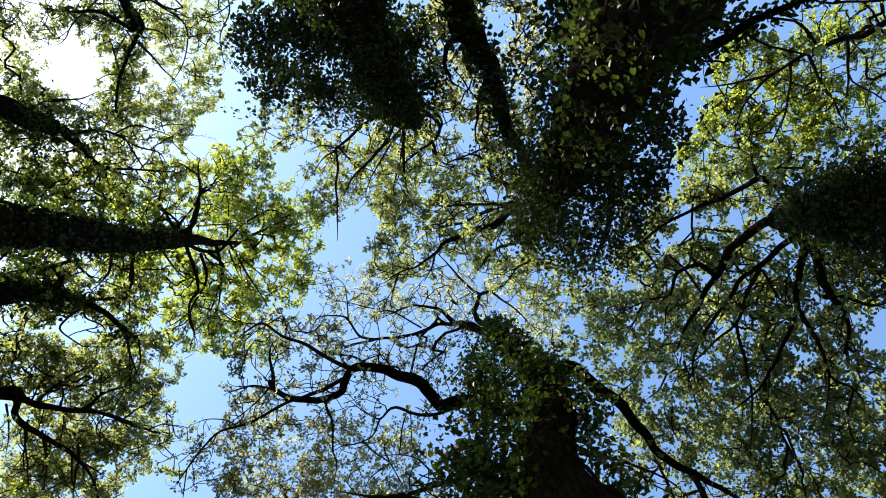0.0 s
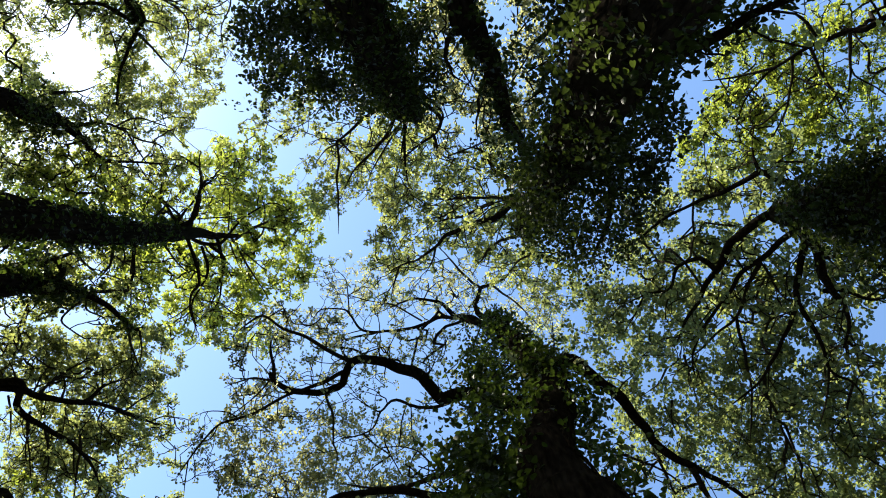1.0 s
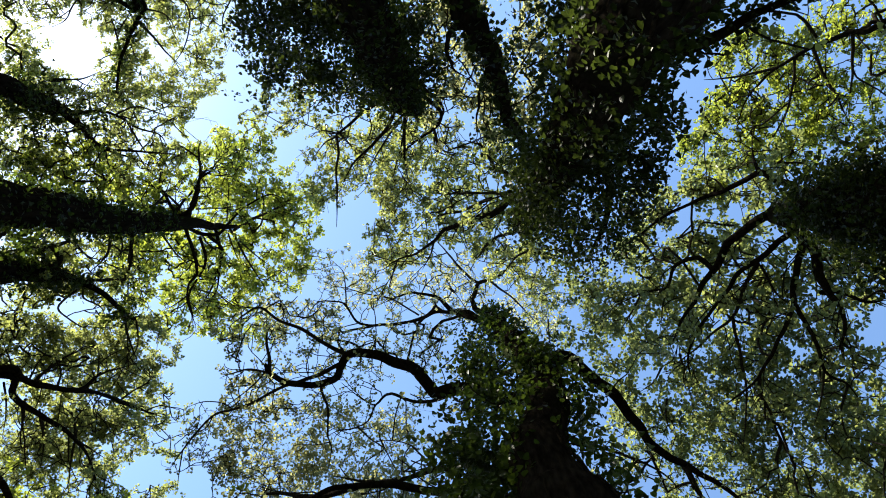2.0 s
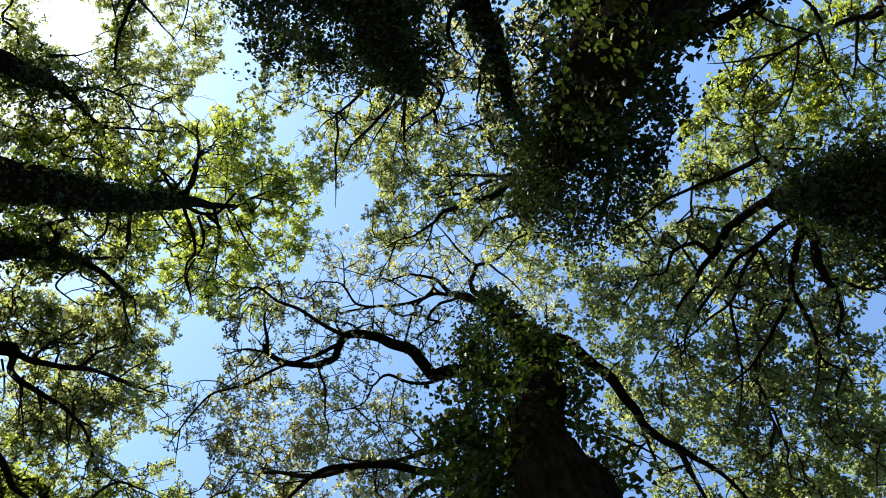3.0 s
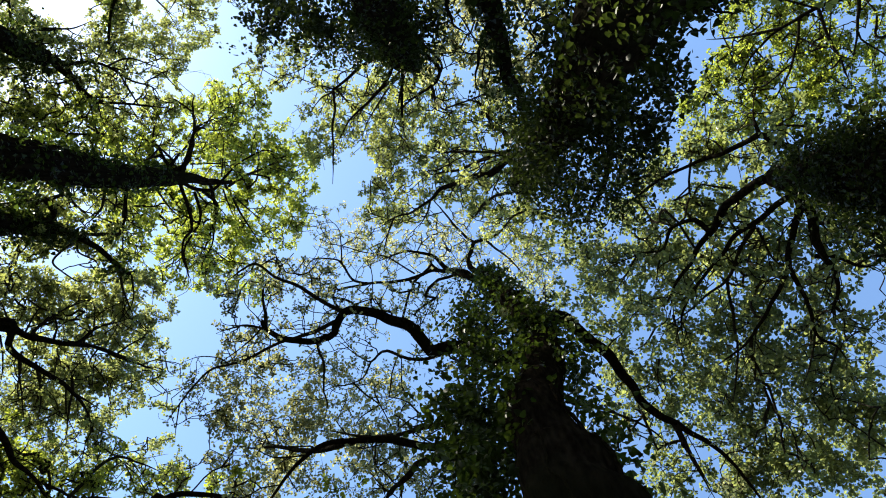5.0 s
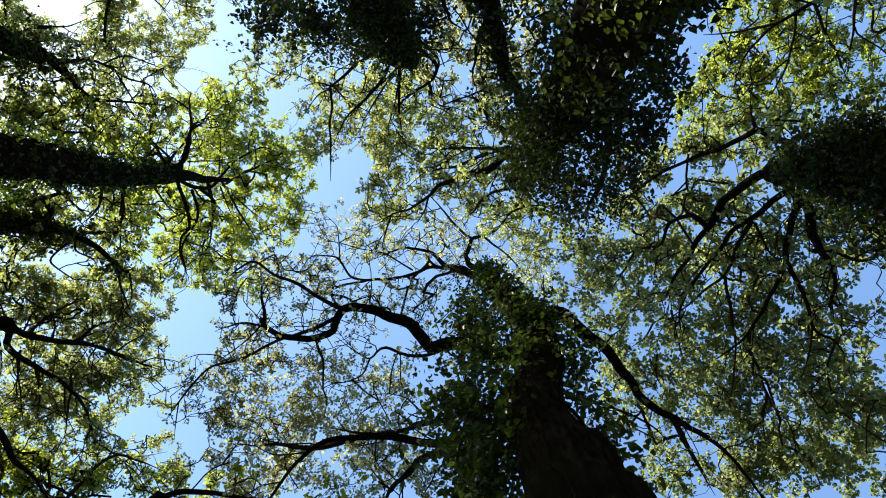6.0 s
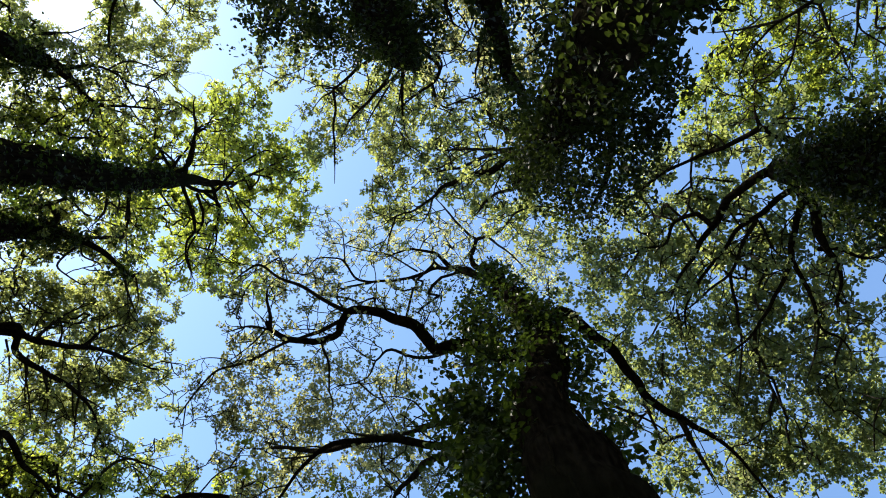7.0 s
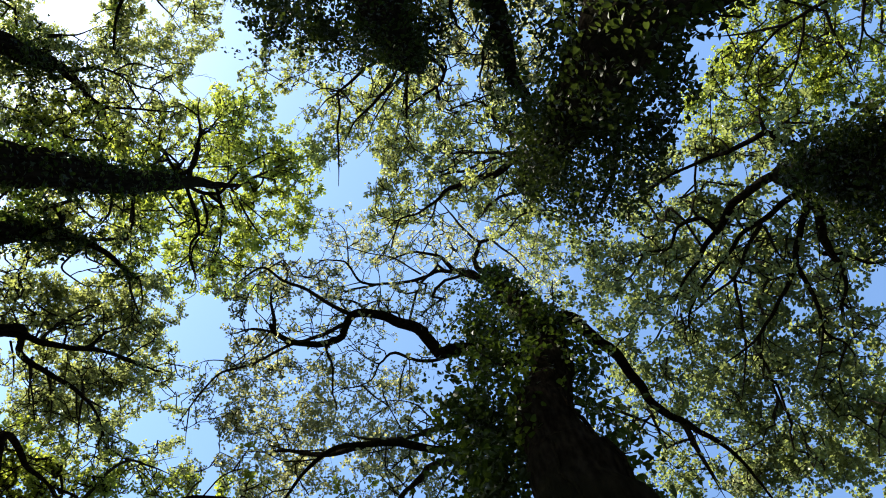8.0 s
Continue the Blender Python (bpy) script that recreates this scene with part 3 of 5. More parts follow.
near_oak.limb(0.028, 0.008, (0.26, 0.6, 14.5), (-0.05, 0.38, 14.8), (-0.28, 0.11, 15.1), (-0.45, -0.06, 15.4), (-0.69, -0.29, 15.7))
near_oak.limb(0.022, 0.006, (0.48, 0.55, 14.6), (0.76, 0.76, 14.9), (1.05, 1, 15.2), (1.35, 1.3, 15.45), (1.57, 1.57, 15.7))
near_oak.limb(0.08, 0.014, (0.65, 1.33, 7.6), (0.93, 1.07, 8.5), (1.09, 1.07, 8.6), (1.31, 1.25, 8.75), (1.63, 1.5, 8.9), (1.89, 1.8, 9), (2.1, 2.04, 9.1), (2.37, 2.24, 9.2), (2.64, 2.41, 9.3), (3.02, 2.62, 9.5), (3.39, 2.96, 9.7), (3.92, 3.54, 10.1))
near_oak.limb(0.022, 0.006, (0.62, 1.36, 6.8), (1.22, 1.86, 8.4), (1.5, 1.98, 8.55), (1.87, 2.13, 8.7), (2.14, 2.29, 8.85), (2.39, 2.54, 9))
near_oak.limb(0.026, 0.008, (2.46, 2.29, 9.2), (2.72, 2.68, 9.4), (3.1, 3.23, 9.7))
near_oak.limb(0.02, 0.006, (0.6, 1.35, 6.8), (0.1, 1.42, 7.8), (0.03, 1.45, 8.15), (-0.06, 1.49, 8.5), (-0.15, 1.45, 9.1))
near_oak.limb(0.03, 0.008, (2.46, 2.3, 9.3), (2.77, 2.77, 9.5), (3.2, 3.4, 9.8))
near_oak.limb(0.036, 0.008, (0.58, 1.36, 5.9), (-0.15, 1.69, 6.4), (-0.49, 1.72, 6.6), (-0.76, 1.79, 6.7), (-1.04, 1.88, 6.8), (-1.24, 2.06, 6.9), (-1.47, 2.4, 7.1), (-1.67, 2.74, 7.3))
near_oak.limb(0.025, 0.008, (-0.76, 1.79, 6.7), (-1.2, 2.01, 7.1), (-1.58, 2.14, 7.5), (-1.9, 2.24, 7.7))
near_oak.limb(0.03, 0.008, (0.6, 1.36, 6.4), (-0.17, 1.75, 7.1), (-0.47, 1.91, 7.3), (-0.78, 2.01, 7.5), (-1.12, 2.04, 7.7))
near_oak.limb(0.03, 0.008, (0.57, 1.37, 5.4), (-0.15, 1.65, 6), (-0.29, 1.8, 6.1), (-0.43, 1.97, 6.2), (-0.49, 2.19, 6.3))
near_oak.lobe(-2.41, 0.65, 15.9, 1.11, 0.66, 0.35, 153)
near_oak.lobe(-0.99, 0.64, 15.9, 1.18, 0.66, 0.37, 195)
near_oak.lobe(0.66, 0.78, 16.3, 1.21, 0.74, 0.39, 214)
near_oak.lobe(1.59, 1.24, 16.1, 0.73, 0.53, 0.35, 127)
near_oak.lobe(-1.27, 1.74, 13.1, 1.21, 0.53, 0.35, 166)
near_oak.lobe(-2.3, 1.09, 11.4, 0.81, 0.41, 0.35, 117)
near_oak.lobe(-2.86, 2.08, 11.1, 0.52, 0.39, 0.35, 107)
near_oak.lobe(-3.44, 2.8, 11.3, 0.49, 0.45, 0.35, 119)
near_oak.lobe(-2.54, 2.7, 11.4, 0.81, 0.59, 0.35, 253)
near_oak.lobe(-1.49, 2.69, 11.4, 0.81, 0.63, 0.35, 250)
near_oak.lobe(-0.61, 2.49, 11.6, 0.55, 0.37, 0.35, 60)
near_oak.lobe(-2.94, 1.26, 11.1, 0.48, 0.35, 0.35, 63)
near_oak.lobe(-3.01, 3.17, 11.1, 0.7, 0.35, 0.35, 161)
near_oak.lobe(-1.75, 3.39, 11.1, 1.05, 0.35, 0.35, 242)
near_oak.lobe(-0.82, 3.38, 11.1, 0.52, 0.35, 0.35, 104)
near_oak.lobe(2.23, 2.72, 10.1, 0.47, 0.31, 0.35, 69)
near_oak.lobe(-2.93, 3.87, 11.1, 1.05, 0.35, 0.35, 242)
near_oak.lobe(-0.87, 3.48, 10.1, 0.94, 0.23, 0.35, 156)
near_oak.grow()

dark_oak = Tree("oak_tree", "close oak buried in dark ivy with a spreading high crown", LEAF_GREEN, OAK_SMALL, 0.05, 2.3)
dark_oak.trunk((0.88, -1.45, 0, 0.36), (0.86, -1.35, 2.6, 0.29), (0.83, -1.16, 4.9, 0.245), (0.83, -1, 6.1, 0.22), (0.85, -0.75, 8.5, 0.19), (0.8, -0.4, 11, 0.15))
dark_oak.limb(0.06, 0.012, (0.82, -0.6, 9.8), (0.57, -0.66, 10.8), (0.28, -0.5, 11.35), (-0.04, -0.41, 11.9), (-0.31, -0.31, 12.3), (-0.5, -0.14, 12.7), (-0.81, 0.05, 13.2), (-1.24, 0.21, 13.7))
dark_oak.limb(0.022, 0.007, (0.83, -0.65, 9.4), (0.42, -0.79, 10.9), (0.12, -0.85, 11.5), (-0.22, -0.87, 12.1), (-0.65, -0.92, 12.9))
dark_oak.limb(0.022, 0.007, (0.35, -0.73, 11.1), (0.04, -0.62, 11.7), (-0.31, -0.57, 12.3), (-0.66, -0.54, 13.1))
dark_oak.limb(0.02, 0.006, (0.69, -0.28, 11.5), (0.47, -0.21, 12), (0.27, 0, 12.5), (0.1, 0.31, 13.3))
dark_oak.limb(0.016, 0.006, (0.99, -0.08, 11.7), (0.79, 0.09, 12.3), (0.72, 0.25, 12.9))
dark_oak.limb(0.04, 0.01, (0.85, -0.72, 8.8), (0.45, -1.18, 11.5), (0.22, -1.66, 12.5), (-0.05, -1.91, 13.5))
dark_oak.limb(0.014, 0.005, (-0.5, -0.14, 12.7), (-0.61, 0.14, 13.1), (-0.73, 0.34, 13.5))
dark_oak.limb(0.014, 0.005, (-1.18, 0.19, 13.6), (-1.32, 0.56, 13.95), (-1.41, 0.83, 14.3))
dark_oak.limb(0.05, 0.008, (0.92, -1.2, 4.8), (1.12, -1.11, 5.2), (1.33, -1.2, 5.3), (1.65, -1.37, 5.4), (2.07, -1.54, 5.5), (2.48, -1.69, 5.6))
dark_oak.limb(0.06, 0.008, (0.87, -0.95, 6.8), (1.28, -0.68, 7.7), (1.38, -0.25, 8.5), (1.32, 0.09, 9.1))
dark_oak.lobe(0.26, -1.69, 14.1, 0.8, 0.69, 0.35, 166)
dark_oak.lobe(-0.26, -0.79, 14.4, 1.06, 0.53, 0.35, 160)
dark_oak.lobe(-1.37, -0.71, 14.9, 0.73, 0.55, 0.35, 97)
dark_oak.lobe(-1.52, 0.06, 15.3, 0.69, 0.35, 0.35, 55)
dark_oak.lobe(0.77, -0.46, 14.1, 0.69, 0.63, 0.35, 107)
dark_oak.lobe(1.33, 0.34, 13.7, 0.56, 0.56, 0.35, 54)
dark_oak.lobe(1.58, 0.97, 14.1, 0.46, 0.46, 0.35, 28)
dark_oak.lobe(0.88, 0.27, 14.2, 0.46, 0.31, 0.35, 25)
dark_oak.lobe(2.7, 0.67, 13.8, 0.50, 0.35, 0.35, 30)
dark_oak.lobe(-1.3, -0.38, 14.8, 0.43, 0.32, 0.35, 20)
dark_oak.grow()

tall_oak = Tree("oak_tree", "tall oak with ivy bushing out from its upper trunk", LEAF_GREEN, OAK_SMALL, 0.05, 2.3)
tall_oak.trunk((-1.1, -2.5, 0, 0.33), (-1.08, -2.42, 4, 0.29), (-1.08, -2.4, 7.7, 0.28), (-1.04, -2.38, 11, 0.27), (-0.95, -2.32, 12.2, 0.23), (-0.85, -2.28, 12.7, 0.15))
tall_oak.limb(0.05, 0.014, (-0.86, -2.35, 12.4), (-1.14, -2.43, 12.7), (-1.49, -2.43, 12.9), (-1.77, -2.3, 13.2), (-2.21, -2.02, 13.5), (-2.33, -1.97, 13.7))
tall_oak.limb(0.02, 0.009, (-2.28, -1.97, 13.6), (-2.22, -1.61, 13.45), (-2.21, -1.3, 13.3), (-2.17, -0.89, 13.15), (-2.14, -0.36, 13), bear=False)
tall_oak.limb(0.013, 0.005, (-2.29, -1.96, 13.6), (-2.56, -1.87, 13.85), (-2.78, -1.68, 14.1))
tall_oak.limb(0.013, 0.005, (-2.27, -2.01, 13.6), (-2.57, -2.09, 13.8), (-2.87, -2.05, 14))
tall_oak.limb(0.024, 0.007, (-0.95, -2.36, 11.6), (-1.44, -2.48, 12.5), (-1.89, -2.55, 12.75), (-2.31, -2.57, 13), (-2.65, -2.65, 13.25), (-3.11, -2.69, 13.5))
tall_oak.limb(0.013, 0.005, (-2.31, -2.57, 13), (-2.54, -2.46, 13.25), (-2.7, -2.29, 13.5))
tall_oak.limb(0.024, 0.006, (-0.86, -2.35, 12.5), (-0.92, -2.42, 12.8), (-1.02, -2.22, 13.15), (-1.11, -1.96, 13.5), (-1.25, -1.58, 13.95), (-1.42, -1.23, 14.4))
tall_oak.limb(0.016, 0.005, (-1.07, -2.28, 13.1), (-1.31, -2.09, 13.4), (-1.6, -1.97, 13.7), (-2.01, -1.95, 14.1))
tall_oak.limb(0.016, 0.005, (-1.14, -2.17, 13.2), (-1.44, -1.89, 13.65), (-1.75, -1.51, 14.1), (-1.91, -1.22, 14.5))
tall_oak.limb(0.018, 0.006, (-0.86, -2.35, 12.5), (-0.83, -2.42, 12.8), (-0.85, -2.17, 13.3), (-0.93, -1.88, 13.8))
tall_oak.limb(0.034, 0.008, (-0.87, -2.35, 12.2), (-0.67, -2.54, 12.5), (-0.46, -2.41, 12.85), (-0.42, -2.32, 13.2), (-0.59, -2.15, 13.5), (-0.88, -1.96, 13.8), (-1.13, -1.89, 14.1))
tall_oak.limb(0.016, 0.005, (-0.57, -2.14, 13.4), (-0.57, -1.84, 13.7), (-0.41, -1.73, 14), (-0.03, -1.76, 14.5))
tall_oak.limb(0.014, 0.005, (-2.21, -2, 13.5), (-2.02, -1.77, 13.85), (-1.92, -1.61, 14.2))
tall_oak.limb(0.012, 0.005, (-1.66, -2.31, 13.1), (-1.67, -2.06, 13.5), (-1.88, -1.77, 13.9))
tall_oak.limb(0.035, 0.01, (-1.11, -2.3, 12.5), (-1.43, -1.89, 13.0), (-1.7, -1.7, 13.3), (-1.99, -1.48, 13.6), (-2.25, -1.15, 14.0))
tall_oak.limb(0.024, 0.008, (-1.01, -2.32, 12.6), (-1.05, -1.65, 13.2), (-1.04, -1.3, 13.6))
tall_oak.limb(0.04, 0.012, (-0.78, -2.45, 12.2), (-0.49, -2.3, 12.5), (-0.41, -2.16, 12.7), (-0.55, -2.0, 13.0), (-0.85, -1.86, 13.3), (-1.22, -1.62, 13.7))
tall_oak.limb(0.02, 0.007, (-0.55, -2.0, 13.0), (-0.42, -1.72, 13.3), (-0.04, -1.67, 13.6))
tall_oak.lobe(-3.52, -2.55, 13.9, 0.62, 0.51, 0.35, 80)
tall_oak.lobe(-2.63, -1.92, 14.9, 0.51, 0.59, 0.35, 65)
tall_oak.lobe(-2.2, -1.52, 15.3, 0.75, 0.63, 0.35, 97)
tall_oak.lobe(-1.37, -2.13, 14.9, 1.04, 0.73, 0.35, 165)
tall_oak.lobe(-0.73, -1.52, 15.3, 0.88, 0.63, 0.35, 113)
tall_oak.lobe(-1.77, -1.06, 15.5, 0.41, 0.33, 0.35, 18)
tall_oak.lobe(-1.4, -5, 12.5, 1.6, 1.6, 1.2, 90)
tall_oak.lobe(-2.79, -1.19, 14.6, 0.32, 0.48, 0.35, 25)
tall_oak.lobe(-1.45, -1.25, 15, 0.49, 0.44, 0.35, 30)
tall_oak.grow()

spring_oak = Tree("oak_tree", "straight oak with a bright yellow-green spring crown", LEAF_BRIGHT, OAK_SMALL, 0.056, 2.3)
spring_oak.trunk((-5.1, -0.5, 0, 0.32), (-5.05, -0.45, 5, 0.27), (-5, -0.42, 9, 0.24), (-5, -0.33, 11.5, 0.2), (-4.86, -0.39, 13.6, 0.1), (-4.56, -0.36, 14.6, 0.05), (-4.35, -0.47, 15.2, 0.02))
spring_oak.limb(0.055, 0.012, (-5.1, -0.36, 13.4), (-5.02, -0.55, 13.7), (-4.94, -0.75, 14), (-4.97, -1.04, 14.2), (-4.99, -1.24, 14.4), (-4.93, -1.41, 14.65), (-4.89, -1.62, 14.9))
spring_oak.limb(0.016, 0.005, (-4.97, -1.04, 14.2), (-5.1, -1.46, 14.6), (-5.29, -1.86, 15))
spring_oak.limb(0.016, 0.005, (-4.93, -1.38, 14.6), (-4.77, -1.37, 14.9), (-4.6, -1.53, 15.3))
spring_oak.limb(0.032, 0.009, (-5.1, -0.39, 13.3), (-5.05, -0.69, 13.6), (-5.02, -0.91, 13.95), (-5.02, -1.17, 14.3))
spring_oak.limb(0.018, 0.006, (-5.05, -0.69, 13.6), (-5.37, -0.91, 13.8), (-5.72, -1.06, 14), (-6.08, -1.14, 14.3))
spring_oak.limb(0.022, 0.006, (-5.19, -0.36, 12.4), (-5.17, -0.66, 12.9), (-5.24, -0.88, 13.4), (-5.35, -1.2, 13.9))
spring_oak.limb(0.04, 0.009, (-5, -0.32, 13.9), (-4.85, -0.2, 14.2), (-4.59, -0.24, 14.35), (-4.48, -0.43, 14.5), (-4.39, -0.65, 14.7), (-4.12, -0.88, 14.9), (-3.85, -1.04, 15.1), (-3.62, -0.96, 15.3))
spring_oak.limb(0.022, 0.006, (-4.38, -0.3, 14.5), (-4.19, -0.49, 14.75), (-3.93, -0.66, 15), (-3.65, -0.85, 15.4))
spring_oak.limb(0.032, 0.008, (-4.75, -0.18, 14.2), (-4.55, 0.05, 14.4), (-4.66, 0.38, 14.6), (-4.82, 0.88, 14.85), (-5.13, 1.2, 15.1))
spring_oak.limb(0.024, 0.006, (-4.87, -0.17, 14.1), (-4.82, 0.26, 14.25), (-4.98, 0.58, 14.4), (-5.22, 0.91, 14.55), (-5.21, 1.36, 14.7), (-5.28, 1.73, 14.9))
spring_oak.limb(0.012, 0.005, (-5.2, 0.91, 14.5), (-5.54, 1.14, 14.65), (-5.85, 1.28, 14.8))
spring_oak.limb(0.014, 0.005, (-4.45, -0.24, 14.4), (-4.43, 0.08, 14.7), (-4.35, 0.41, 15))
spring_oak.limb(0.014, 0.005, (-4.3, -0.11, 14.6), (-4.08, 0.17, 14.95), (-3.84, 0.42, 15.3))
spring_oak.limb(0.016, 0.005, (-5.1, -0.23, 12.9), (-5, 0.1, 13.3), (-4.94, 0.32, 13.7))
spring_oak.limb(0.022, 0.006, (-5.21, -0.18, 12.3), (-5.45, 0.14, 12.65), (-5.66, 0.62, 13), (-5.75, 1.04, 13.3))
spring_oak.limb(0.012, 0.005, (-4.55, -0.48, 14.6), (-4.61, -1.04, 14.85), (-4.73, -1.34, 15.1))
spring_oak.limb(0.014, 0.005, (-4.95, -0.67, 14.1), (-4.52, -0.73, 14.45), (-4.31, -0.82, 14.8))
spring_oak.limb(0.014, 0.005, (-4.84, 0.88, 14.9), (-4.74, 1.06, 15.1), (-4.46, 1.3, 15.3))
spring_oak.limb(0.045, 0.016, (-4.87, -0.45, 13.5), (-4.91, -0.67, 13.8), (-4.9, -1.3, 14.2), (-4.77, -1.53, 14.6))
spring_oak.limb(0.022, 0.008, (-4.9, -1.3, 14.2), (-5.08, -1.78, 14.5), (-5.17, -2.05, 14.8))
spring_oak.limb(0.026, 0.008, (-4.89, -0.38, 13.2), (-5.35, -0.87, 13.7), (-5.79, -1.1, 14.1), (-6.3, -1.33, 14.4))
spring_oak.limb(0.03, 0.01, (-4.5, -0.39, 14.9), (-4.09, -0.62, 15.2), (-3.86, -0.77, 15.4), (-3.48, -1.05, 15.7))
spring_oak.limb(0.026, 0.008, (-4.67, -0.37, 14.3), (-4.63, 0.06, 14.5), (-4.7, 0.35, 14.7), (-4.92, 0.78, 14.9), (-5.11, 1.02, 15.1))
spring_oak.limb(0.022, 0.007, (-4.54, -0.36, 14.7), (-4.33, 0.11, 14.9), (-4.17, 0.46, 15.1), (-3.97, 0.9, 15.4))
spring_oak.limb(0.026, 0.008, (-4.9, -0.33, 13.5), (-4.83, 0.42, 13.9), (-5.07, 0.74, 14.1), (-5.15, 1.09, 14.3), (-5.07, 1.51, 14.5))
spring_oak.limb(0.026, 0.01, (-5.07, -0.28, 12.0), (-5.28, 0.2, 12.3), (-5.51, 0.86, 12.7))
spring_oak.limb(0.02, 0.007, (-5.17, -0.26, 11.6), (-5.53, 0.21, 12.0), (-5.92, 0.44, 12.3))
spring_oak.lobe(-4.56, -1.52, 16.3, 0.89, 0.81, 0.35, 245)
spring_oak.lobe(-4.84, -0.76, 15.7, 1.16, 0.84, 0.4, 334)
spring_oak.lobe(-3.75, -0.74, 16.5, 0.64, 0.68, 0.35, 151)
spring_oak.lobe(-4, 0.3, 16.1, 1, 0.66, 0.35, 214)
spring_oak.lobe(-5.07, 0.88, 15.7, 1.03, 0.71, 0.35, 230)
spring_oak.lobe(-4.59, 1.63, 15.7, 0.9, 0.39, 0.35, 89)
spring_oak.lobe(-4.94, -2.28, 16.5, 0.52, 0.48, 0.35, 75)
spring_oak.lobe(-5.38, -2.22, 15.7, 0.54, 0.47, 0.35, 71)
spring_oak.lobe(-6.06, -1.35, 14.6, 0.89, 0.66, 0.35, 117)
spring_oak.lobe(-5.37, 0.27, 14.7, 0.9, 0.54, 0.35, 160)
spring_oak.lobe(-5.98, 0.36, 13.9, 0.62, 0.62, 0.35, 115)
spring_oak.lobe(-5.74, -0.55, 13.6, 0.66, 0.55, 0.35, 114)
spring_oak.lobe(-6.1, -1.01, 12.1, 0.87, 0.48, 0.35, 128)
spring_oak.lobe(-5.78, 1.27, 14.9, 0.55, 0.43, 0.35, 44)
spring_oak.lobe(-6.8, -.6, 13, 1.5, 1.8, 1.2, 120)
spring_oak.grow()

broad_oak = Tree("oak_tree", "broad oak with many arching limbs and full green leaves", LEAF_SHADED, OAK_SMALL, 0.064, 2.1, reach=0.13, twig=0.0072, bough=0.034, singles=300)
broad_oak.trunk((3.75, -0.4, 0, 0.42), (3.7, -0.4, 4, 0.36), (3.64, -0.42, 7.5, 0.3), (3.6, -0.5, 8.6, 0.25), (3.58, -0.49, 9.7, 0.11))
broad_oak.limb(0.05, 0.012, (3.6, -0.5, 9.2), (3.79, -0.78, 9.6), (3.6, -0.89, 9.75), (3.5, -0.99, 9.9), (3.42, -0.95, 10.1), (3.22, -0.83, 10.3), (3.09, -0.76, 10.55), (2.73, -0.56, 10.8), (2.56, -0.42, 11), (2.29, -0.18, 11.2))
broad_oak.limb(0.026, 0.01, (3.5, -0.99, 9.9), (3.54, -1.15, 10.15), (3.6, -1.4, 10.4))
broad_oak.limb(0.012, 0.005, (3.22, -0.84, 10.3), (3.17, -0.97, 10.45), (3.1, -1.03, 10.6))
broad_oak.limb(0.066, 0.012, (3.6, -0.49, 9.4), (3.65, -0.51, 9.5), (3.38, -0.4, 9.7), (3.17, -0.1, 10), (3.09, 0.17, 10.15), (2.96, 0.39, 10.3), (2.94, 0.57, 10.45), (2.84, 0.84, 10.6), (2.81, 1.13, 10.9))
broad_oak.limb(0.042, 0.01, (3.6, -0.49, 9.5), (3.71, -0.29, 9.5), (3.58, -0.13, 9.7), (3.46, 0.07, 9.9), (3.32, 0.24, 10.05), (3.24, 0.45, 10.2), (3.14, 0.68, 10.4), (3.02, 0.98, 10.6), (2.99, 1.38, 10.85), (3.15, 1.73, 11.1))
broad_oak.limb(0.03, 0.009, (3.5, 0.07, 9.9), (3.42, 0.31, 10.05), (3.41, 0.56, 10.2), (3.38, 0.82, 10.4), (3.24, 0.98, 10.6), (3.11, 1.23, 10.85), (2.87, 1.51, 11.1))
broad_oak.limb(0.048, 0.01, (3.6, -0.49, 9.5), (3.76, -0.16, 9.4), (3.82, 0.16, 9.65), (3.92, 0.5, 9.9), (3.98, 0.72, 10.1), (3.93, 1.02, 10.3), (3.88, 1.33, 10.5), (3.85, 1.58, 10.7), (3.71, 1.84, 10.9), (3.51, 2.08, 11.1))
broad_oak.limb(0.022, 0.007, (3.87, 1.56, 10.7), (3.95, 1.83, 10.85), (4.16, 2.15, 11), (4.37, 2.49, 11.15), (4.59, 2.76, 11.3), (5.05, 2.98, 11.6))
broad_oak.limb(0.07, 0.012, (3.6, -0.49, 9.3), (3.86, -0.09, 9.3), (4.02, 0.22, 9.5), (4.21, 0.42, 9.7), (4.45, 0.6, 9.85), (4.58, 0.84, 10), (4.68, 1.12, 10.3))
broad_oak.limb(0.026, 0.008, (4.1, 0.39, 9.6), (4.4, 0.4, 9.8), (4.83, 0.51, 10), (5.18, 0.5, 10.2))
broad_oak.limb(0.018, 0.006, (4.67, 1.04, 10.2), (4.92, 1.19, 10.35), (5.26, 1.33, 10.5))
broad_oak.limb(0.026, 0.008, (3.93, 0.54, 9.9), (4.24, 0.86, 10.15), (4.46, 1.17, 10.4), (4.7, 1.48, 10.6), (5.06, 1.66, 10.8), (5.54, 2.08, 11.2))
broad_oak.limb(0.013, 0.005, (4.65, 1.41, 10.6), (4.76, 1.9, 10.9), (4.81, 2.36, 11.2))
broad_oak.limb(0.022, 0.007, (3.6, -0.49, 9.2), (3.94, -0.03, 9.4), (4.36, 0, 9.6), (4.66, 0.16, 9.8), (4.94, 0.28, 10))
broad_oak.limb(0.026, 0.008, (3.05, 0.17, 10.1), (2.93, 0.03, 10.3), (2.71, 0.11, 10.5), (2.66, 0.41, 10.7), (2.45, 0.49, 10.9), (2.17, 0.69, 11.3))
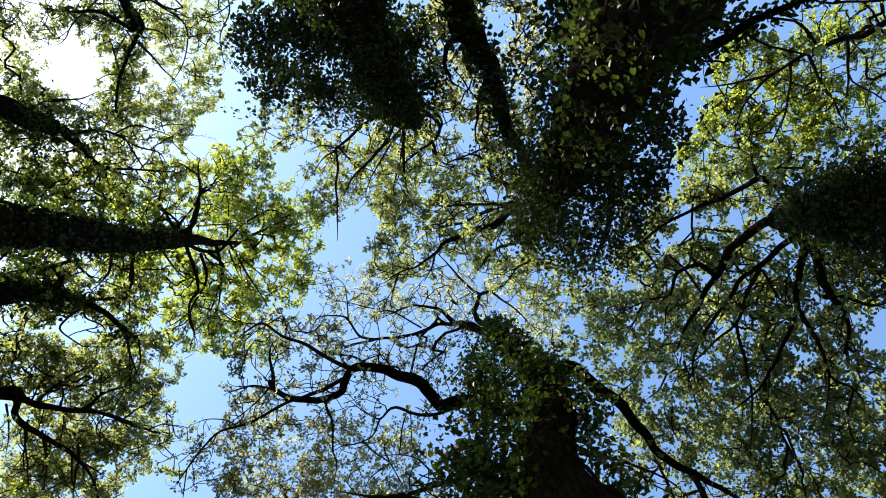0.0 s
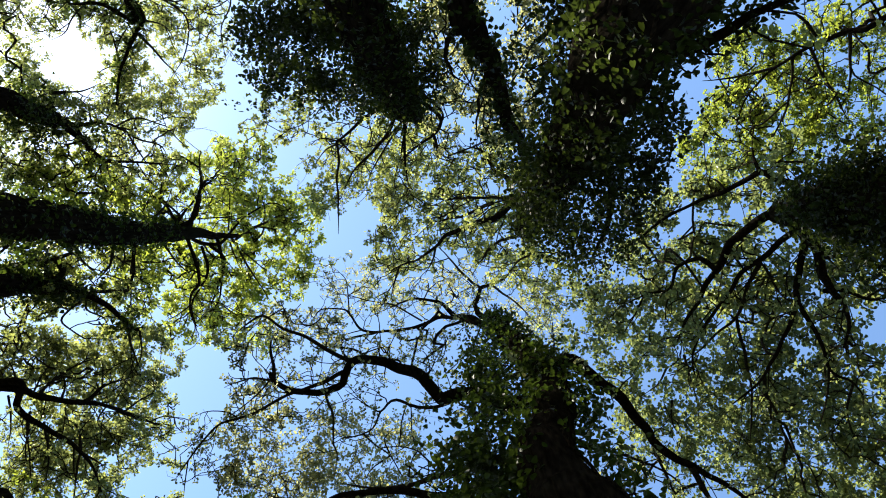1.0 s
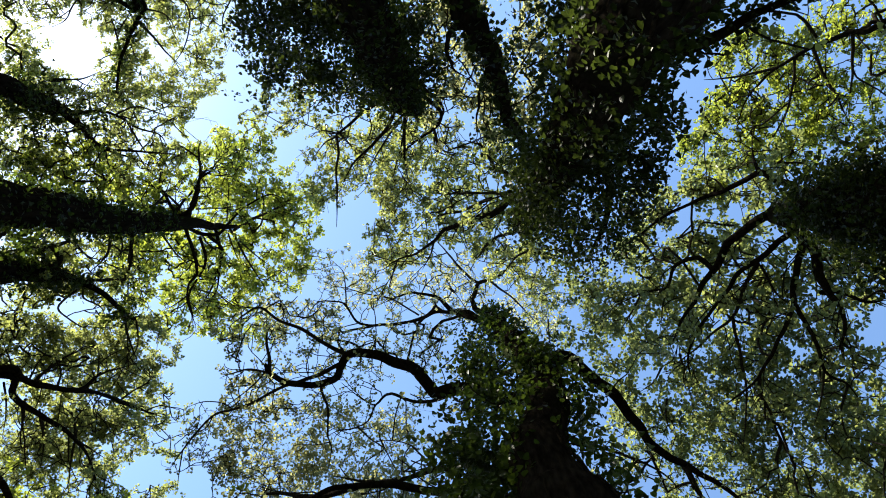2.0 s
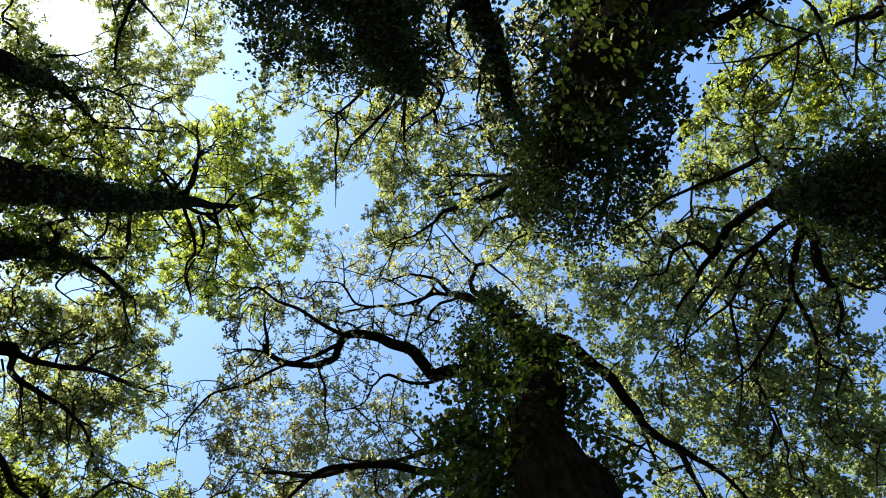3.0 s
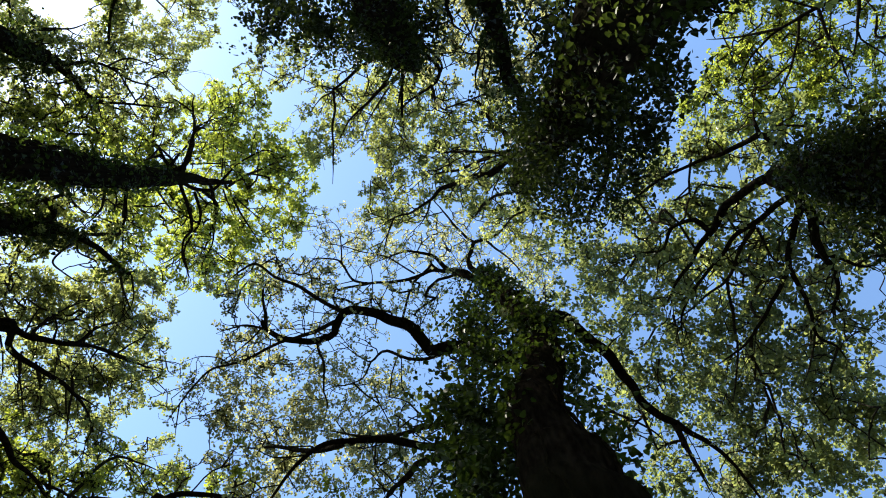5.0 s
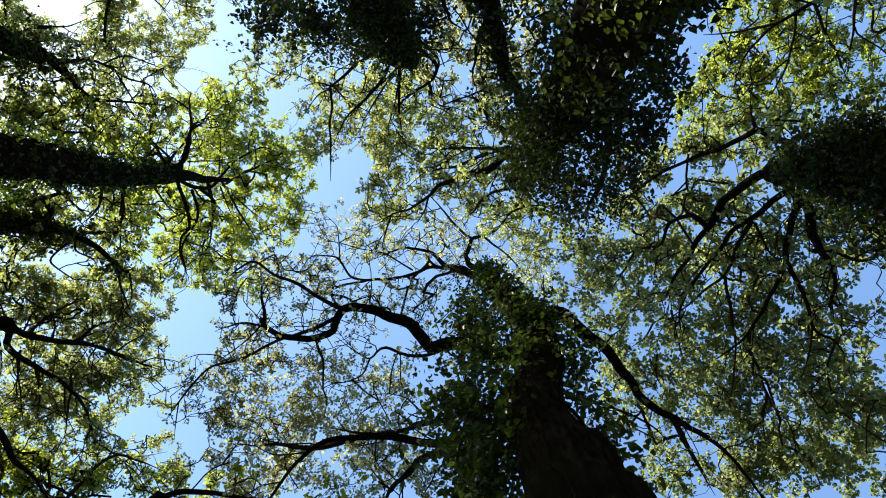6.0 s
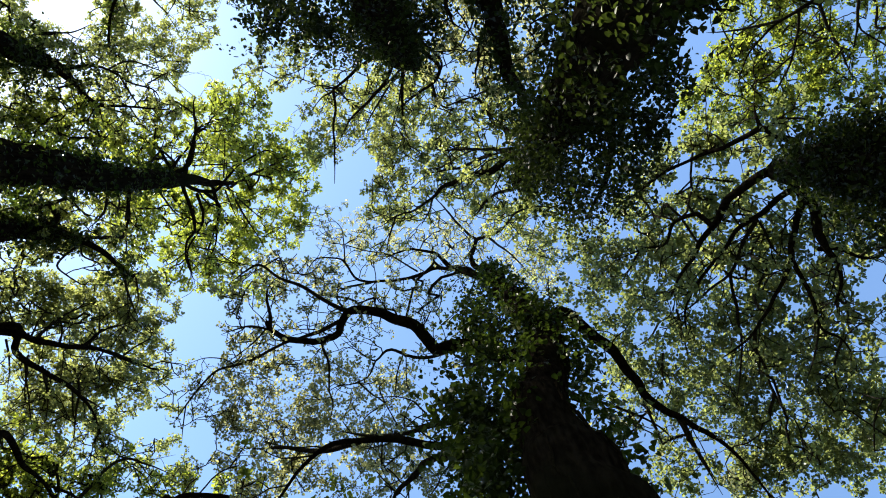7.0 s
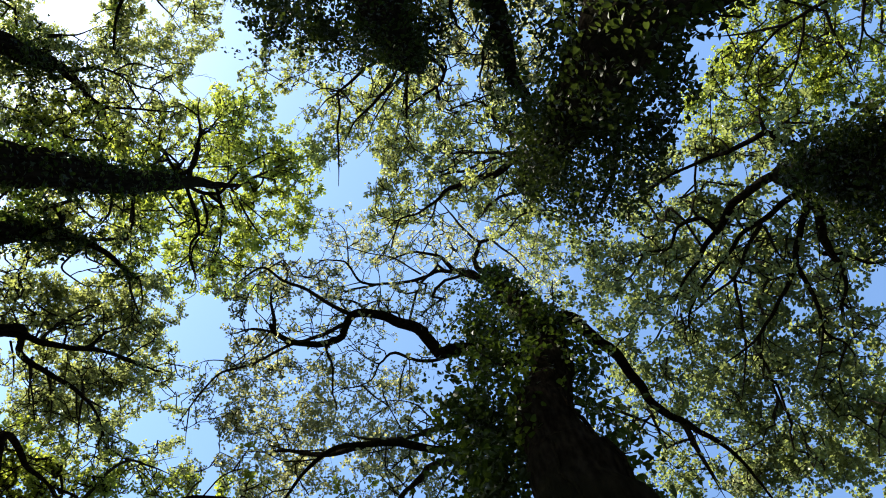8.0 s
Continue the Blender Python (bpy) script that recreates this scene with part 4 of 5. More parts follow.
broad_oak.limb(0.013, 0.005, (2.67, 0.33, 10.6), (2.66, 0.64, 10.85), (2.69, 1.08, 11.1))
broad_oak.limb(0.012, 0.005, (2.41, 0.51, 11), (2.3, 0.83, 11.2), (2.23, 1.07, 11.4))
broad_oak.limb(0.018, 0.006, (3.44, 0.79, 10.5), (3.66, 1.37, 10.75), (3.83, 1.78, 11), (3.9, 2.28, 11.2), (3.96, 2.72, 11.4))
broad_oak.limb(0.013, 0.005, (2.93, 1.33, 11), (3.1, 1.75, 11.2), (3.28, 2.19, 11.4))
broad_oak.limb(0.013, 0.005, (2.76, 1.53, 11.2), (2.68, 1.78, 11.35), (2.51, 1.98, 11.5))
broad_oak.limb(0.013, 0.005, (2.86, 2, 11.3), (2.9, 2.35, 11.45), (3.12, 2.64, 11.6))
broad_oak.limb(0.016, 0.006, (3.17, -0.1, 10), (3.36, 0.1, 10.15), (3.52, 0.25, 10.3))
broad_oak.limb(0.014, 0.005, (3.57, 0.1, 10), (3.83, 0.45, 10.15), (4.04, 0.56, 10.3))
broad_oak.limb(0.014, 0.005, (4.4, 2.51, 11.2), (4.42, 2.93, 11.35), (4.56, 3.37, 11.5))
broad_oak.limb(0.014, 0.005, (5.06, 1.66, 10.8), (5.12, 2.08, 11.05), (5.4, 2.6, 11.3), (5.74, 3.05, 11.5))
broad_oak.lobe(2.67, 0.85, 14, 0.85, 0.57, 0.35, 112)
broad_oak.lobe(3.61, 0.25, 13.8, 0.84, 0.56, 0.35, 112)
broad_oak.lobe(4.36, -0.33, 13.2, 0.64, 0.48, 0.35, 77)
broad_oak.lobe(2.62, 1.63, 13.8, 0.9, 0.56, 0.35, 114)
broad_oak.lobe(3.74, 1.02, 13.6, 0.94, 0.61, 0.35, 134)
broad_oak.lobe(4.32, 0.71, 12, 0.72, 0.57, 0.35, 123)
broad_oak.lobe(5.13, 0.78, 11.8, 0.47, 0.56, 0.35, 52)
broad_oak.lobe(3.3, 2.04, 12.8, 0.87, 0.62, 0.35, 91)
broad_oak.lobe(4.35, 1.89, 12.5, 0.85, 0.65, 0.35, 137)
broad_oak.lobe(5.23, 1.83, 12.2, 0.73, 0.63, 0.35, 121)
broad_oak.lobe(5.75, 1.42, 11.7, 0.37, 0.46, 0.35, 24)
broad_oak.lobe(2.97, 2.78, 12.9, 0.57, 0.52, 0.35, 37)
broad_oak.lobe(4.01, 2.93, 12.8, 0.98, 0.62, 0.35, 125)
broad_oak.lobe(5.16, 2.95, 12.6, 0.96, 0.71, 0.35, 215)
broad_oak.lobe(6.03, 2.7, 12.3, 0.64, 0.79, 0.35, 168)
broad_oak.lobe(4.11, 3.93, 12.6, 1.31, 0.56, 0.37, 178)
broad_oak.lobe(5.76, 4, 12.6, 1.31, 0.56, 0.37, 178)
broad_oak.lobe(5.52, 0.27, 11.2, 0.31, 0.31, 0.35, 24)
broad_oak.lobe(4.82, 0.21, 12, 0.43, 0.36, 0.35, 38)
broad_oak.lobe(5.28, 0.27, 11.4, 0.34, 0.34, 0.35, 25)
broad_oak.lobe(5.53, 1.06, 11.8, 0.3, 0.33, 0.35, 16)
broad_oak.lobe(3.91, -1.27, 13.2, 0.48, 0.43, 0.35, 40)
broad_oak.lobe(3.46, -0.73, 13.6, 0.5, 0.39, 0.35, 35)
broad_oak.lobe(3.07, 0.05, 14, 0.51, 0.34, 0.35, 30)
broad_oak.lobe(4.21, -0.92, 11.5, 0.41, 0.23, 0.35, 28)
broad_oak.lobe(2.67, 2.31, 12.8, 0.46, 0.41, 0.35, 26)
broad_oak.lobe(5.8, .4, 10.5, 1.6, 2.2, 1, 150)
broad_oak.lobe(5.2, 3, 10.8, 1.6, 1.6, 1, 120)
broad_oak.lobe(5.68, 3.74, 12.4, 0.53, 0.40, 0.35, 42)
broad_oak.lobe(6.19, 3.35, 12.1, 0.43, 0.52, 0.35, 42)
broad_oak.lobe(4.86, 4.16, 12.5, 0.54, 0.31, 0.35, 30)
broad_oak.lobe(5.95, 2.68, 12.2, 0.43, 0.35, 0.35, 24)
broad_oak.lobe(4.07, 3.2, 12.9, 0.56, 0.37, 0.35, 40)
broad_oak.lobe(2.98, 2.98, 13.4, 0.39, 0.48, 0.35, 30)
broad_oak.lobe(4.59, 2.12, 13.2, 0.57, 0.48, 0.35, 40)
broad_oak.lobe(3.15, -0.8, 13.5, 0.44, 0.34, 0.35, 30)
broad_oak.lobe(3.09, -0.03, 13.5, 0.49, 0.34, 0.35, 35)
broad_oak.lobe(3.9, -1.03, 13.2, 0.33, 0.24, 0.35, 20)
broad_oak.lobe(3.96, -0.14, 13, 0.37, 0.28, 0.35, 25)
broad_oak.lobe(5.17, 0.16, 11.6, 0.33, 0.21, 0.35, 25)
broad_oak.grow()

sunny_oak = Tree("oak_tree", "oak with sunlit yellow-green leaves on thin limbs", LEAF_BRIGHT, OAK_SMALL, 0.046, 3.2)
sunny_oak.trunk((7.6, -4.3, 0, 0.3), (7.5, -4.3, 5, 0.25), (7.4, -4.3, 9.5, 0.2), (7.3, -4.3, 12, 0.12))
sunny_oak.limb(0.055, 0.008, (7.4, -4.3, 10), (5.71, -3.27, 11.1), (5.36, -3.18, 11.4), (5.01, -3.06, 11.8), (4.69, -2.88, 12.2), (4.42, -2.55, 12.6), (4.36, -2.16, 12.9))
sunny_oak.limb(0.02, 0.008, (5.01, -3.06, 11.8), (5.36, -2.68, 12.1), (5.72, -2.4, 12.4), (5.94, -2.07, 12.5))
sunny_oak.limb(0.022, 0.008, (5.36, -3.14, 11.4), (5.57, -2.77, 11.8), (5.81, -2.21, 12.3))
sunny_oak.limb(0.03, 0.008, (7.4, -4.3, 9.8), (5.82, -2.63, 11.3), (5.65, -2.97, 11.5), (5.5, -3.35, 11.8))
sunny_oak.limb(0.018, 0.008, (4.69, -2.88, 12.2), (4.2, -2.84, 12.7), (3.85, -2.88, 13))
sunny_oak.limb(0.018, 0.008, (4.85, -3, 12), (4.94, -2.32, 12.4), (4.67, -1.5, 12.8))
sunny_oak.lobe(4.59, -2.42, 13.5, 0.57, 0.6, 0.35, 175)
sunny_oak.lobe(5.35, -2.27, 13.3, 0.86, 0.59, 0.35, 238)
sunny_oak.lobe(4.89, -3.38, 13.4, 0.63, 0.49, 0.35, 150)
sunny_oak.lobe(5.73, -3.12, 13.1, 0.84, 0.58, 0.35, 143)
sunny_oak.lobe(6.38, -2.51, 12.9, 0.47, 0.62, 0.35, 68)
sunny_oak.lobe(5.84, -3.7, 12.6, 0.86, 0.4, 0.35, 85)
sunny_oak.lobe(4.58, -1.74, 13.5, 0.71, 0.38, 0.35, 90)
sunny_oak.lobe(5.62, -1.75, 13.3, 0.59, 0.3, 0.35, 44)
sunny_oak.lobe(6.5, -3.5, 12.2, 1.8, 1.8, 1, 130)
sunny_oak.lobe(3.83, -1.72, 13.5, 0.24, 0.39, 0.35, 30)
sunny_oak.lobe(4.08, -1.17, 13.2, 0.29, 0.24, 0.35, 25)
sunny_oak.grow()

corner_oak = Tree("oak_tree", "slender oak with sparse sunlit leaves and ivied limbs", LEAF_GREEN, OAK_SMALL, 0.05, 2.3)
corner_oak.trunk((-6.6, -6, 0, 0.28), (-6.5, -5.8, 6, 0.22), (-6.2, -5.2, 11, 0.17), (-5.9, -4.7, 12.6, 0.11))
corner_oak.limb(0.045, 0.016, (-6, -4.9, 12), (-5.49, -4.12, 12.9), (-5.63, -3.8, 13.1), (-5.9, -3.48, 13.3), (-6.12, -3.13, 13.5), (-6.27, -2.68, 13.7), (-6.21, -2.57, 14))
corner_oak.limb(0.05, 0.014, (-5.9, -4.7, 12.5), (-5.44, -3.9, 12.7), (-6.06, -4.16, 12.8), (-6.6, -4.23, 12.9), (-7.27, -4.39, 13.2))
corner_oak.limb(0.022, 0.006, (-5.58, -3.75, 13.1), (-5.52, -3.65, 13.4), (-5.45, -3.49, 13.7), (-5.28, -3.29, 14.2))
corner_oak.limb(0.016, 0.006, (-5.9, -4.7, 12.6), (-5.09, -4.32, 13.2), (-4.9, -4.07, 13.5), (-5.09, -3.61, 13.8), (-5.56, -3.31, 14.3))
corner_oak.limb(0.016, 0.005, (-6.1, -5, 12.4), (-8.09, -4.79, 13.3), (-8.07, -4.61, 13.5), (-7.94, -4.22, 13.7), (-7.91, -3.96, 14.1))
corner_oak.limb(0.012, 0.005, (-6, -4.6, 12.9), (-6.65, -4.07, 13), (-6.95, -3.86, 13.25), (-7.37, -3.79, 13.5))
corner_oak.limb(0.014, 0.005, (-4.6, -5.4, 13.6), (-4.37, -4.74, 14.1), (-4.6, -4.28, 14.3), (-4.65, -4.03, 14.5), (-4.68, -3.77, 14.8))
corner_oak.limb(0.014, 0.005, (-4.6, -5.4, 13.6), (-4.59, -4.95, 14.1), (-4.61, -4.69, 14.25), (-4.51, -4.57, 14.4))
corner_oak.limb(0.014, 0.005, (-6.07, -3.23, 13.5), (-6.44, -4.11, 13.7), (-6.86, -4.38, 13.9))
corner_oak.limb(0.014, 0.005, (-5.39, -3.93, 12.9), (-5.23, -3.96, 13.3), (-5.2, -3.79, 13.7))
corner_oak.lobe(-6.13, -4.31, 13.7, 0.94, 0.44, 0.35, 135)
corner_oak.lobe(-5.41, -4.32, 14.7, 0.72, 0.72, 0.35, 130)
corner_oak.lobe(-6.28, -3.11, 14.7, 0.66, 0.6, 0.35, 89)
corner_oak.lobe(-5.67, -3.03, 15.1, 0.56, 0.56, 0.35, 58)
corner_oak.lobe(-8.2, -4.63, 14.1, 0.69, 0.46, 0.35, 60)
corner_oak.lobe(-8.52, -4, 14.1, 0.29, 0.34, 0.35, 10)
corner_oak.lobe(-5.18, -3.7, 15.3, 0.38, 0.63, 0.35, 32)
corner_oak.lobe(-6.48, -3.66, 14.3, 0.35, 0.82, 0.35, 144)
corner_oak.lobe(-5.49, -4.83, 14.9, 0.85, 0.43, 0.35, 88)
corner_oak.lobe(-8.3, -3.62, 14.1, 0.55, 0.34, 0.35, 46)
corner_oak.lobe(-8.47, -4.26, 14.1, 0.34, 0.34, 0.35, 22)
corner_oak.lobe(-7.18, -4.6, 13.9, 0.39, 0.28, 0.35, 25)
corner_oak.lobe(-6, -6.4, 13.2, 1.8, 1.5, 1.1, 140)
corner_oak.lobe(-7.98, -3.27, 14, 0.51, 0.41, 0.35, 70)
corner_oak.lobe(-5.66, -3.09, 14.8, 0.76, 0.65, 0.35, 90)
corner_oak.lobe(-5.3, -2.39, 15, 0.55, 0.49, 0.35, 60)
# Unseen crown mass, added to block the sun from the dark oak's ivy.
corner_oak.lobe(-6.2, -5.1, 12.7, 1.0, 0.5, 0.5, 110)
corner_oak.lobe(-7.66, -2.98, 13.8, 0.45, 0.25, 0.35, 35)
corner_oak.lobe(-6.55, -3.04, 14.2, 0.41, 0.41, 0.35, 35)
corner_oak.grow()

leaning_oak = Tree("oak_tree", "leaning oak with ivied trunk and dark leaves", LEAF_GREEN, OAK_SMALL, 0.05, 2.3)
leaning_oak.trunk((-7.2, -2.5, 0, 0.28), (-7, -2.45, 6, 0.22), (-6.7, -2.3, 10.6, 0.18), (-6.5, -2.1, 12.2, 0.13))
leaning_oak.limb(0.07, 0.012, (-6.6, -2.2, 11.4), (-6.68, -2.18, 12), (-6.35, -2.11, 12.2), (-6.19, -1.9, 12.4), (-6.07, -1.65, 12.6), (-6.04, -1.57, 12.8), (-5.81, -1.61, 13.3), (-5.48, -1.64, 13.8))
leaning_oak.limb(0.02, 0.006, (-6.14, -1.7, 12.6), (-6.22, -1.45, 12.8), (-6.35, -1.24, 13), (-6.81, -1.1, 13.3))
leaning_oak.limb(0.018, 0.006, (-5.99, -1.56, 12.8), (-6.07, -1.38, 13.05), (-6.1, -1.22, 13.3), (-6.16, -0.89, 13.8))
leaning_oak.limb(0.024, 0.006, (-6.28, -2.02, 12.3), (-5.98, -2.16, 12.6), (-5.81, -2.12, 12.9), (-5.66, -2, 13.2), (-5.4, -1.93, 13.5), (-5.37, -1.76, 13.8))
leaning_oak.limb(0.014, 0.005, (-5.9, -2.14, 12.9), (-5.67, -2.35, 13.2), (-5.41, -2.31, 13.5), (-5.19, -2.23, 14))
leaning_oak.limb(0.012, 0.005, (-5.76, -1.62, 13.4), (-5.67, -1.35, 13.65), (-5.6, -1.21, 13.9))
leaning_oak.limb(0.03, 0.008, (-6.5, -2.1, 12), (-6.93, -2.29, 12.1), (-6.79, -2.6, 12.45), (-6.43, -2.72, 12.8), (-6.32, -2.99, 13.3))
leaning_oak.limb(0.014, 0.005, (-5.81, -2.08, 13.2), (-5.66, -1.72, 13.4), (-5.63, -1.55, 13.6))
leaning_oak.lobe(-7.35, -2.56, 12.9, 0.78, 0.42, 0.35, 77)
leaning_oak.lobe(-7.34, -1.75, 12.9, 0.78, 0.47, 0.35, 78)
leaning_oak.lobe(-6.57, -2.39, 13.5, 0.82, 0.38, 0.35, 61)
leaning_oak.lobe(-6.31, -1.82, 14.1, 0.69, 0.52, 0.35, 37)
leaning_oak.lobe(-5.76, -2.11, 14.3, 0.58, 0.41, 0.35, 24)
leaning_oak.lobe(-7, -1.42, 13.3, 0.64, 0.38, 0.35, 34)
leaning_oak.lobe(-7.69, -3.04, 13.1, 0.42, 0.26, 0.35, 18)
leaning_oak.lobe(-7, -1.01, 12.1, 0.39, 0.29, 0.35, 22)
leaning_oak.lobe(-8.4, -2.6, 12.2, 1.6, 1.8, 1, 78)
leaning_oak.lobe(-6.91, -2.31, 12.3, 0.61, 0.44, 0.35, 46)
leaning_oak.lobe(-6.37, -2.21, 12.6, 0.72, 0.36, 0.35, 42)
leaning_oak.lobe(-6.8, -1.63, 12.4, 0.71, 0.44, 0.35, 53)
leaning_oak.lobe(-6.27, -1.63, 12.9, 0.65, 0.42, 0.35, 39)
leaning_oak.lobe(-6.85, -1.04, 12.6, 0.81, 0.41, 0.35, 53)
leaning_oak.lobe(-6.05, -1.2, 13.2, 0.76, 0.43, 0.35, 39)
leaning_oak.lobe(-5.65, -1.64, 13.6, 0.59, 0.39, 0.35, 21)
leaning_oak.limb(0.035, 0.01, (-6.54, -2.21, 12.0), (-6.27, -2.05, 12.3), (-6.1, -1.7, 12.6), (-5.98, -1.57, 12.9), (-5.76, -1.49, 13.2), (-5.55, -1.39, 13.5))
leaning_oak.limb(0.02, 0.006, (-6.1, -1.7, 12.6), (-6.23, -1.43, 12.8), (-6.33, -1.22, 13.0))
leaning_oak.grow()

mossy_oak = Tree("oak_tree", "oak limb thick with ivy below a dark green crown", LEAF_GREEN, OAK_SMALL, 0.05, 2.3)
mossy_oak.trunk((-6.4, 0.3, 0, 0.27), (-6.3, 0.3, 6, 0.21), (-6.2, 0.35, 10, 0.17), (-5.9, 0.5, 11.4, 0.12))
mossy_oak.limb(0.075, 0.03, (-6.1, 0.4, 10.6), (-6.08, 0.32, 11.1), (-5.69, 0.49, 11.4), (-5.34, 0.8, 11.7), (-5.05, 1.13, 12))
mossy_oak.limb(0.016, 0.006, (-5.57, 0.62, 11.5), (-5.89, 0.8, 11.65), (-6.12, 0.98, 11.8), (-6.08, 1.13, 11.95), (-5.9, 1.3, 12.1), (-5.84, 1.24, 12.2))
mossy_oak.limb(0.014, 0.005, (-5.57, 0.62, 11.5), (-5.68, 0.82, 11.7), (-5.53, 0.95, 11.9), (-5.55, 1.11, 12.1))
mossy_oak.limb(0.02, 0.006, (-5.16, 1.07, 11.9), (-5.19, 1.54, 12.2), (-5.22, 1.87, 12.5))
mossy_oak.limb(0.012, 0.005, (-5.01, 1.17, 12), (-5.1, 1.55, 12.25), (-5.29, 1.81, 12.5))
mossy_oak.lobe(-6.55, 0.38, 11.7, 0.6, 0.35, 0.35, 69)
mossy_oak.lobe(-5.85, 0.57, 12, 0.62, 0.29, 0.35, 50)
mossy_oak.lobe(-5.39, 1.13, 12.5, 0.45, 0.22, 0.35, 29)
mossy_oak.lobe(-6.28, -0.12, 11.4, 0.68, 0.36, 0.35, 55)
mossy_oak.lobe(-5.63, 0.23, 12.6, 0.4, 0.4, 0.35, 22)
mossy_oak.lobe(-7.8, .4, 11.6, 1.5, 1.5, 1, 71)
mossy_oak.lobe(-6.46, 0.31, 11.8, 0.67, 0.29, 0.35, 78)
mossy_oak.lobe(-6.07, -0.05, 12.5, 0.54, 0.27, 0.35, 45)
mossy_oak.lobe(-6.33, 0.74, 12, 0.77, 0.26, 0.35, 78)
mossy_oak.grow()

wide_oak = Tree("oak_tree", "oak with long level limbs and sunlit leaves", LEAF_MID, OAK_SMALL, 0.05, 2.4)
wide_oak.trunk((-8.6, 2.4, 0, 0.3), (-8.5, 2.35, 6, 0.24), (-8.3, 2.2, 10.5, 0.17), (-8.2, 2.1, 12.4, 0.1))
wide_oak.limb(0.06, 0.018, (-8.25, 2.15, 11.2), (-6.55, 1.79, 11.1), (-6.32, 1.98, 11.25), (-6, 2.1, 11.4), (-5.75, 2.17, 11.55), (-5.63, 2.16, 11.7), (-5.58, 2.05, 11.85), (-5.56, 1.97, 12))
wide_oak.limb(0.026, 0.008, (-5.78, 2.18, 11.6), (-5.49, 2.28, 11.85), (-5.31, 2.44, 12.1), (-5.12, 2.6, 12.35), (-4.82, 2.79, 12.6))
wide_oak.limb(0.06, 0.014, (-8.3, 2.2, 10.7), (-6.55, 1.88, 11.1), (-6.4, 2.22, 11.25), (-6.25, 2.45, 11.4), (-5.92, 2.69, 11.55), (-5.75, 2.94, 11.7), (-5.68, 3.21, 11.9), (-5.65, 3.66, 12.1))
wide_oak.limb(0.016, 0.006, (-5.75, 2.94, 11.7), (-5.64, 3.12, 11.9), (-5.51, 3.33, 12.1))
wide_oak.limb(0.016, 0.006, (-5.75, 2.91, 11.7), (-5.87, 2.64, 11.85), (-6.18, 2.49, 12))
wide_oak.limb(0.012, 0.004, (-6.33, 2.32, 11.3), (-6.42, 2.77, 11.5), (-6.51, 3.24, 11.7), (-6.65, 3.81, 12))
wide_oak.limb(0.016, 0.006, (-6.18, 2.54, 11.5), (-6.27, 3, 11.75), (-6.48, 3.63, 12))
wide_oak.limb(0.015, 0.006, (-5.76, 2.94, 11.7), (-5.94, 3.38, 11.9), (-6.07, 3.83, 12.1))
wide_oak.limb(0.013, 0.005, (-6.17, 1.98, 11.2), (-6.23, 1.78, 11.5), (-6.27, 1.62, 11.8))
wide_oak.limb(0.013, 0.005, (-5.93, 2.15, 11.5), (-6.01, 1.89, 11.7), (-6.27, 1.63, 11.9))
wide_oak.limb(0.013, 0.005, (-5.31, 2.44, 12.1), (-5.19, 2.31, 12.3), (-5.01, 2.17, 12.5), (-5.24, 1.91, 12.8))
wide_oak.limb(0.012, 0.005, (-5.47, 2.29, 11.9), (-5.71, 2.57, 12.1), (-5.72, 2.84, 12.3))
wide_oak.limb(0.014, 0.005, (-6.53, 2.01, 11.2), (-6.62, 2.41, 11.4), (-6.81, 2.96, 11.6))
wide_oak.limb(0.014, 0.005, (-6.37, 1.93, 11.2), (-6.62, 1.69, 11.45), (-6.92, 1.48, 11.7))
wide_oak.limb(0.022, 0.007, (-5.82, 2.13, 11.6), (-5.35, 2.43, 12.2), (-5.03, 2.72, 12.6))
wide_oak.limb(0.012, 0.004, (-6.34, 2.28, 11.4), (-6.65, 2.99, 11.8), (-6.76, 3.46, 12.1))
wide_oak.limb(0.012, 0.004, (-6.19, 2.45, 11.5), (-6.32, 2.91, 11.8), (-6.76, 3.67, 12.2))
wide_oak.limb(0.012, 0.004, (-5.86, 2.86, 11.7), (-6.0, 3.4, 12.0), (-5.99, 3.87, 12.3))
wide_oak.limb(0.012, 0.004, (-5.58, 3.82, 12.0), (-5.23, 4.19, 12.4), (-4.75, 4.23, 12.8))
wide_oak.limb(0.02, 0.006, (-6.18, 2.05, 11.3), (-6.11, 1.77, 11.9), (-5.81, 1.59, 12.5))
wide_oak.lobe(-6.89, 1.67, 12.4, 0.74, 0.45, 0.35, 121)
wide_oak.lobe(-6.15, 1.65, 12.9, 0.78, 0.42, 0.35, 130)
wide_oak.lobe(-5.43, 1.7, 13.3, 0.56, 0.43, 0.35, 90)
wide_oak.lobe(-5.27, 2.41, 13.4, 0.39, 0.41, 0.35, 44)
wide_oak.lobe(-6.52, 2.16, 12.4, 0.69, 0.35, 0.35, 61)
wide_oak.lobe(-5.77, 2.18, 13, 0.58, 0.31, 0.35, 47)
wide_oak.lobe(-6.22, 3.18, 12.7, 0.71, 0.41, 0.35, 70)
wide_oak.lobe(-5.91, 2.84, 13, 0.89, 0.47, 0.35, 124)
wide_oak.lobe(-6.75, 2.86, 12.5, 0.8, 0.5, 0.35, 115)
wide_oak.lobe(-5.52, 3, 13.3, 0.45, 0.3, 0.35, 29)
wide_oak.lobe(-5.32, 3.58, 13.3, 0.45, 0.38, 0.35, 29)
wide_oak.lobe(-6.99, 3.52, 12.6, 0.76, 0.45, 0.35, 109)
wide_oak.lobe(-6.29, 3.77, 13.1, 0.58, 0.42, 0.35, 63)
wide_oak.lobe(-6.79, 4.36, 12.9, 1.14, 0.42, 0.35, 127)
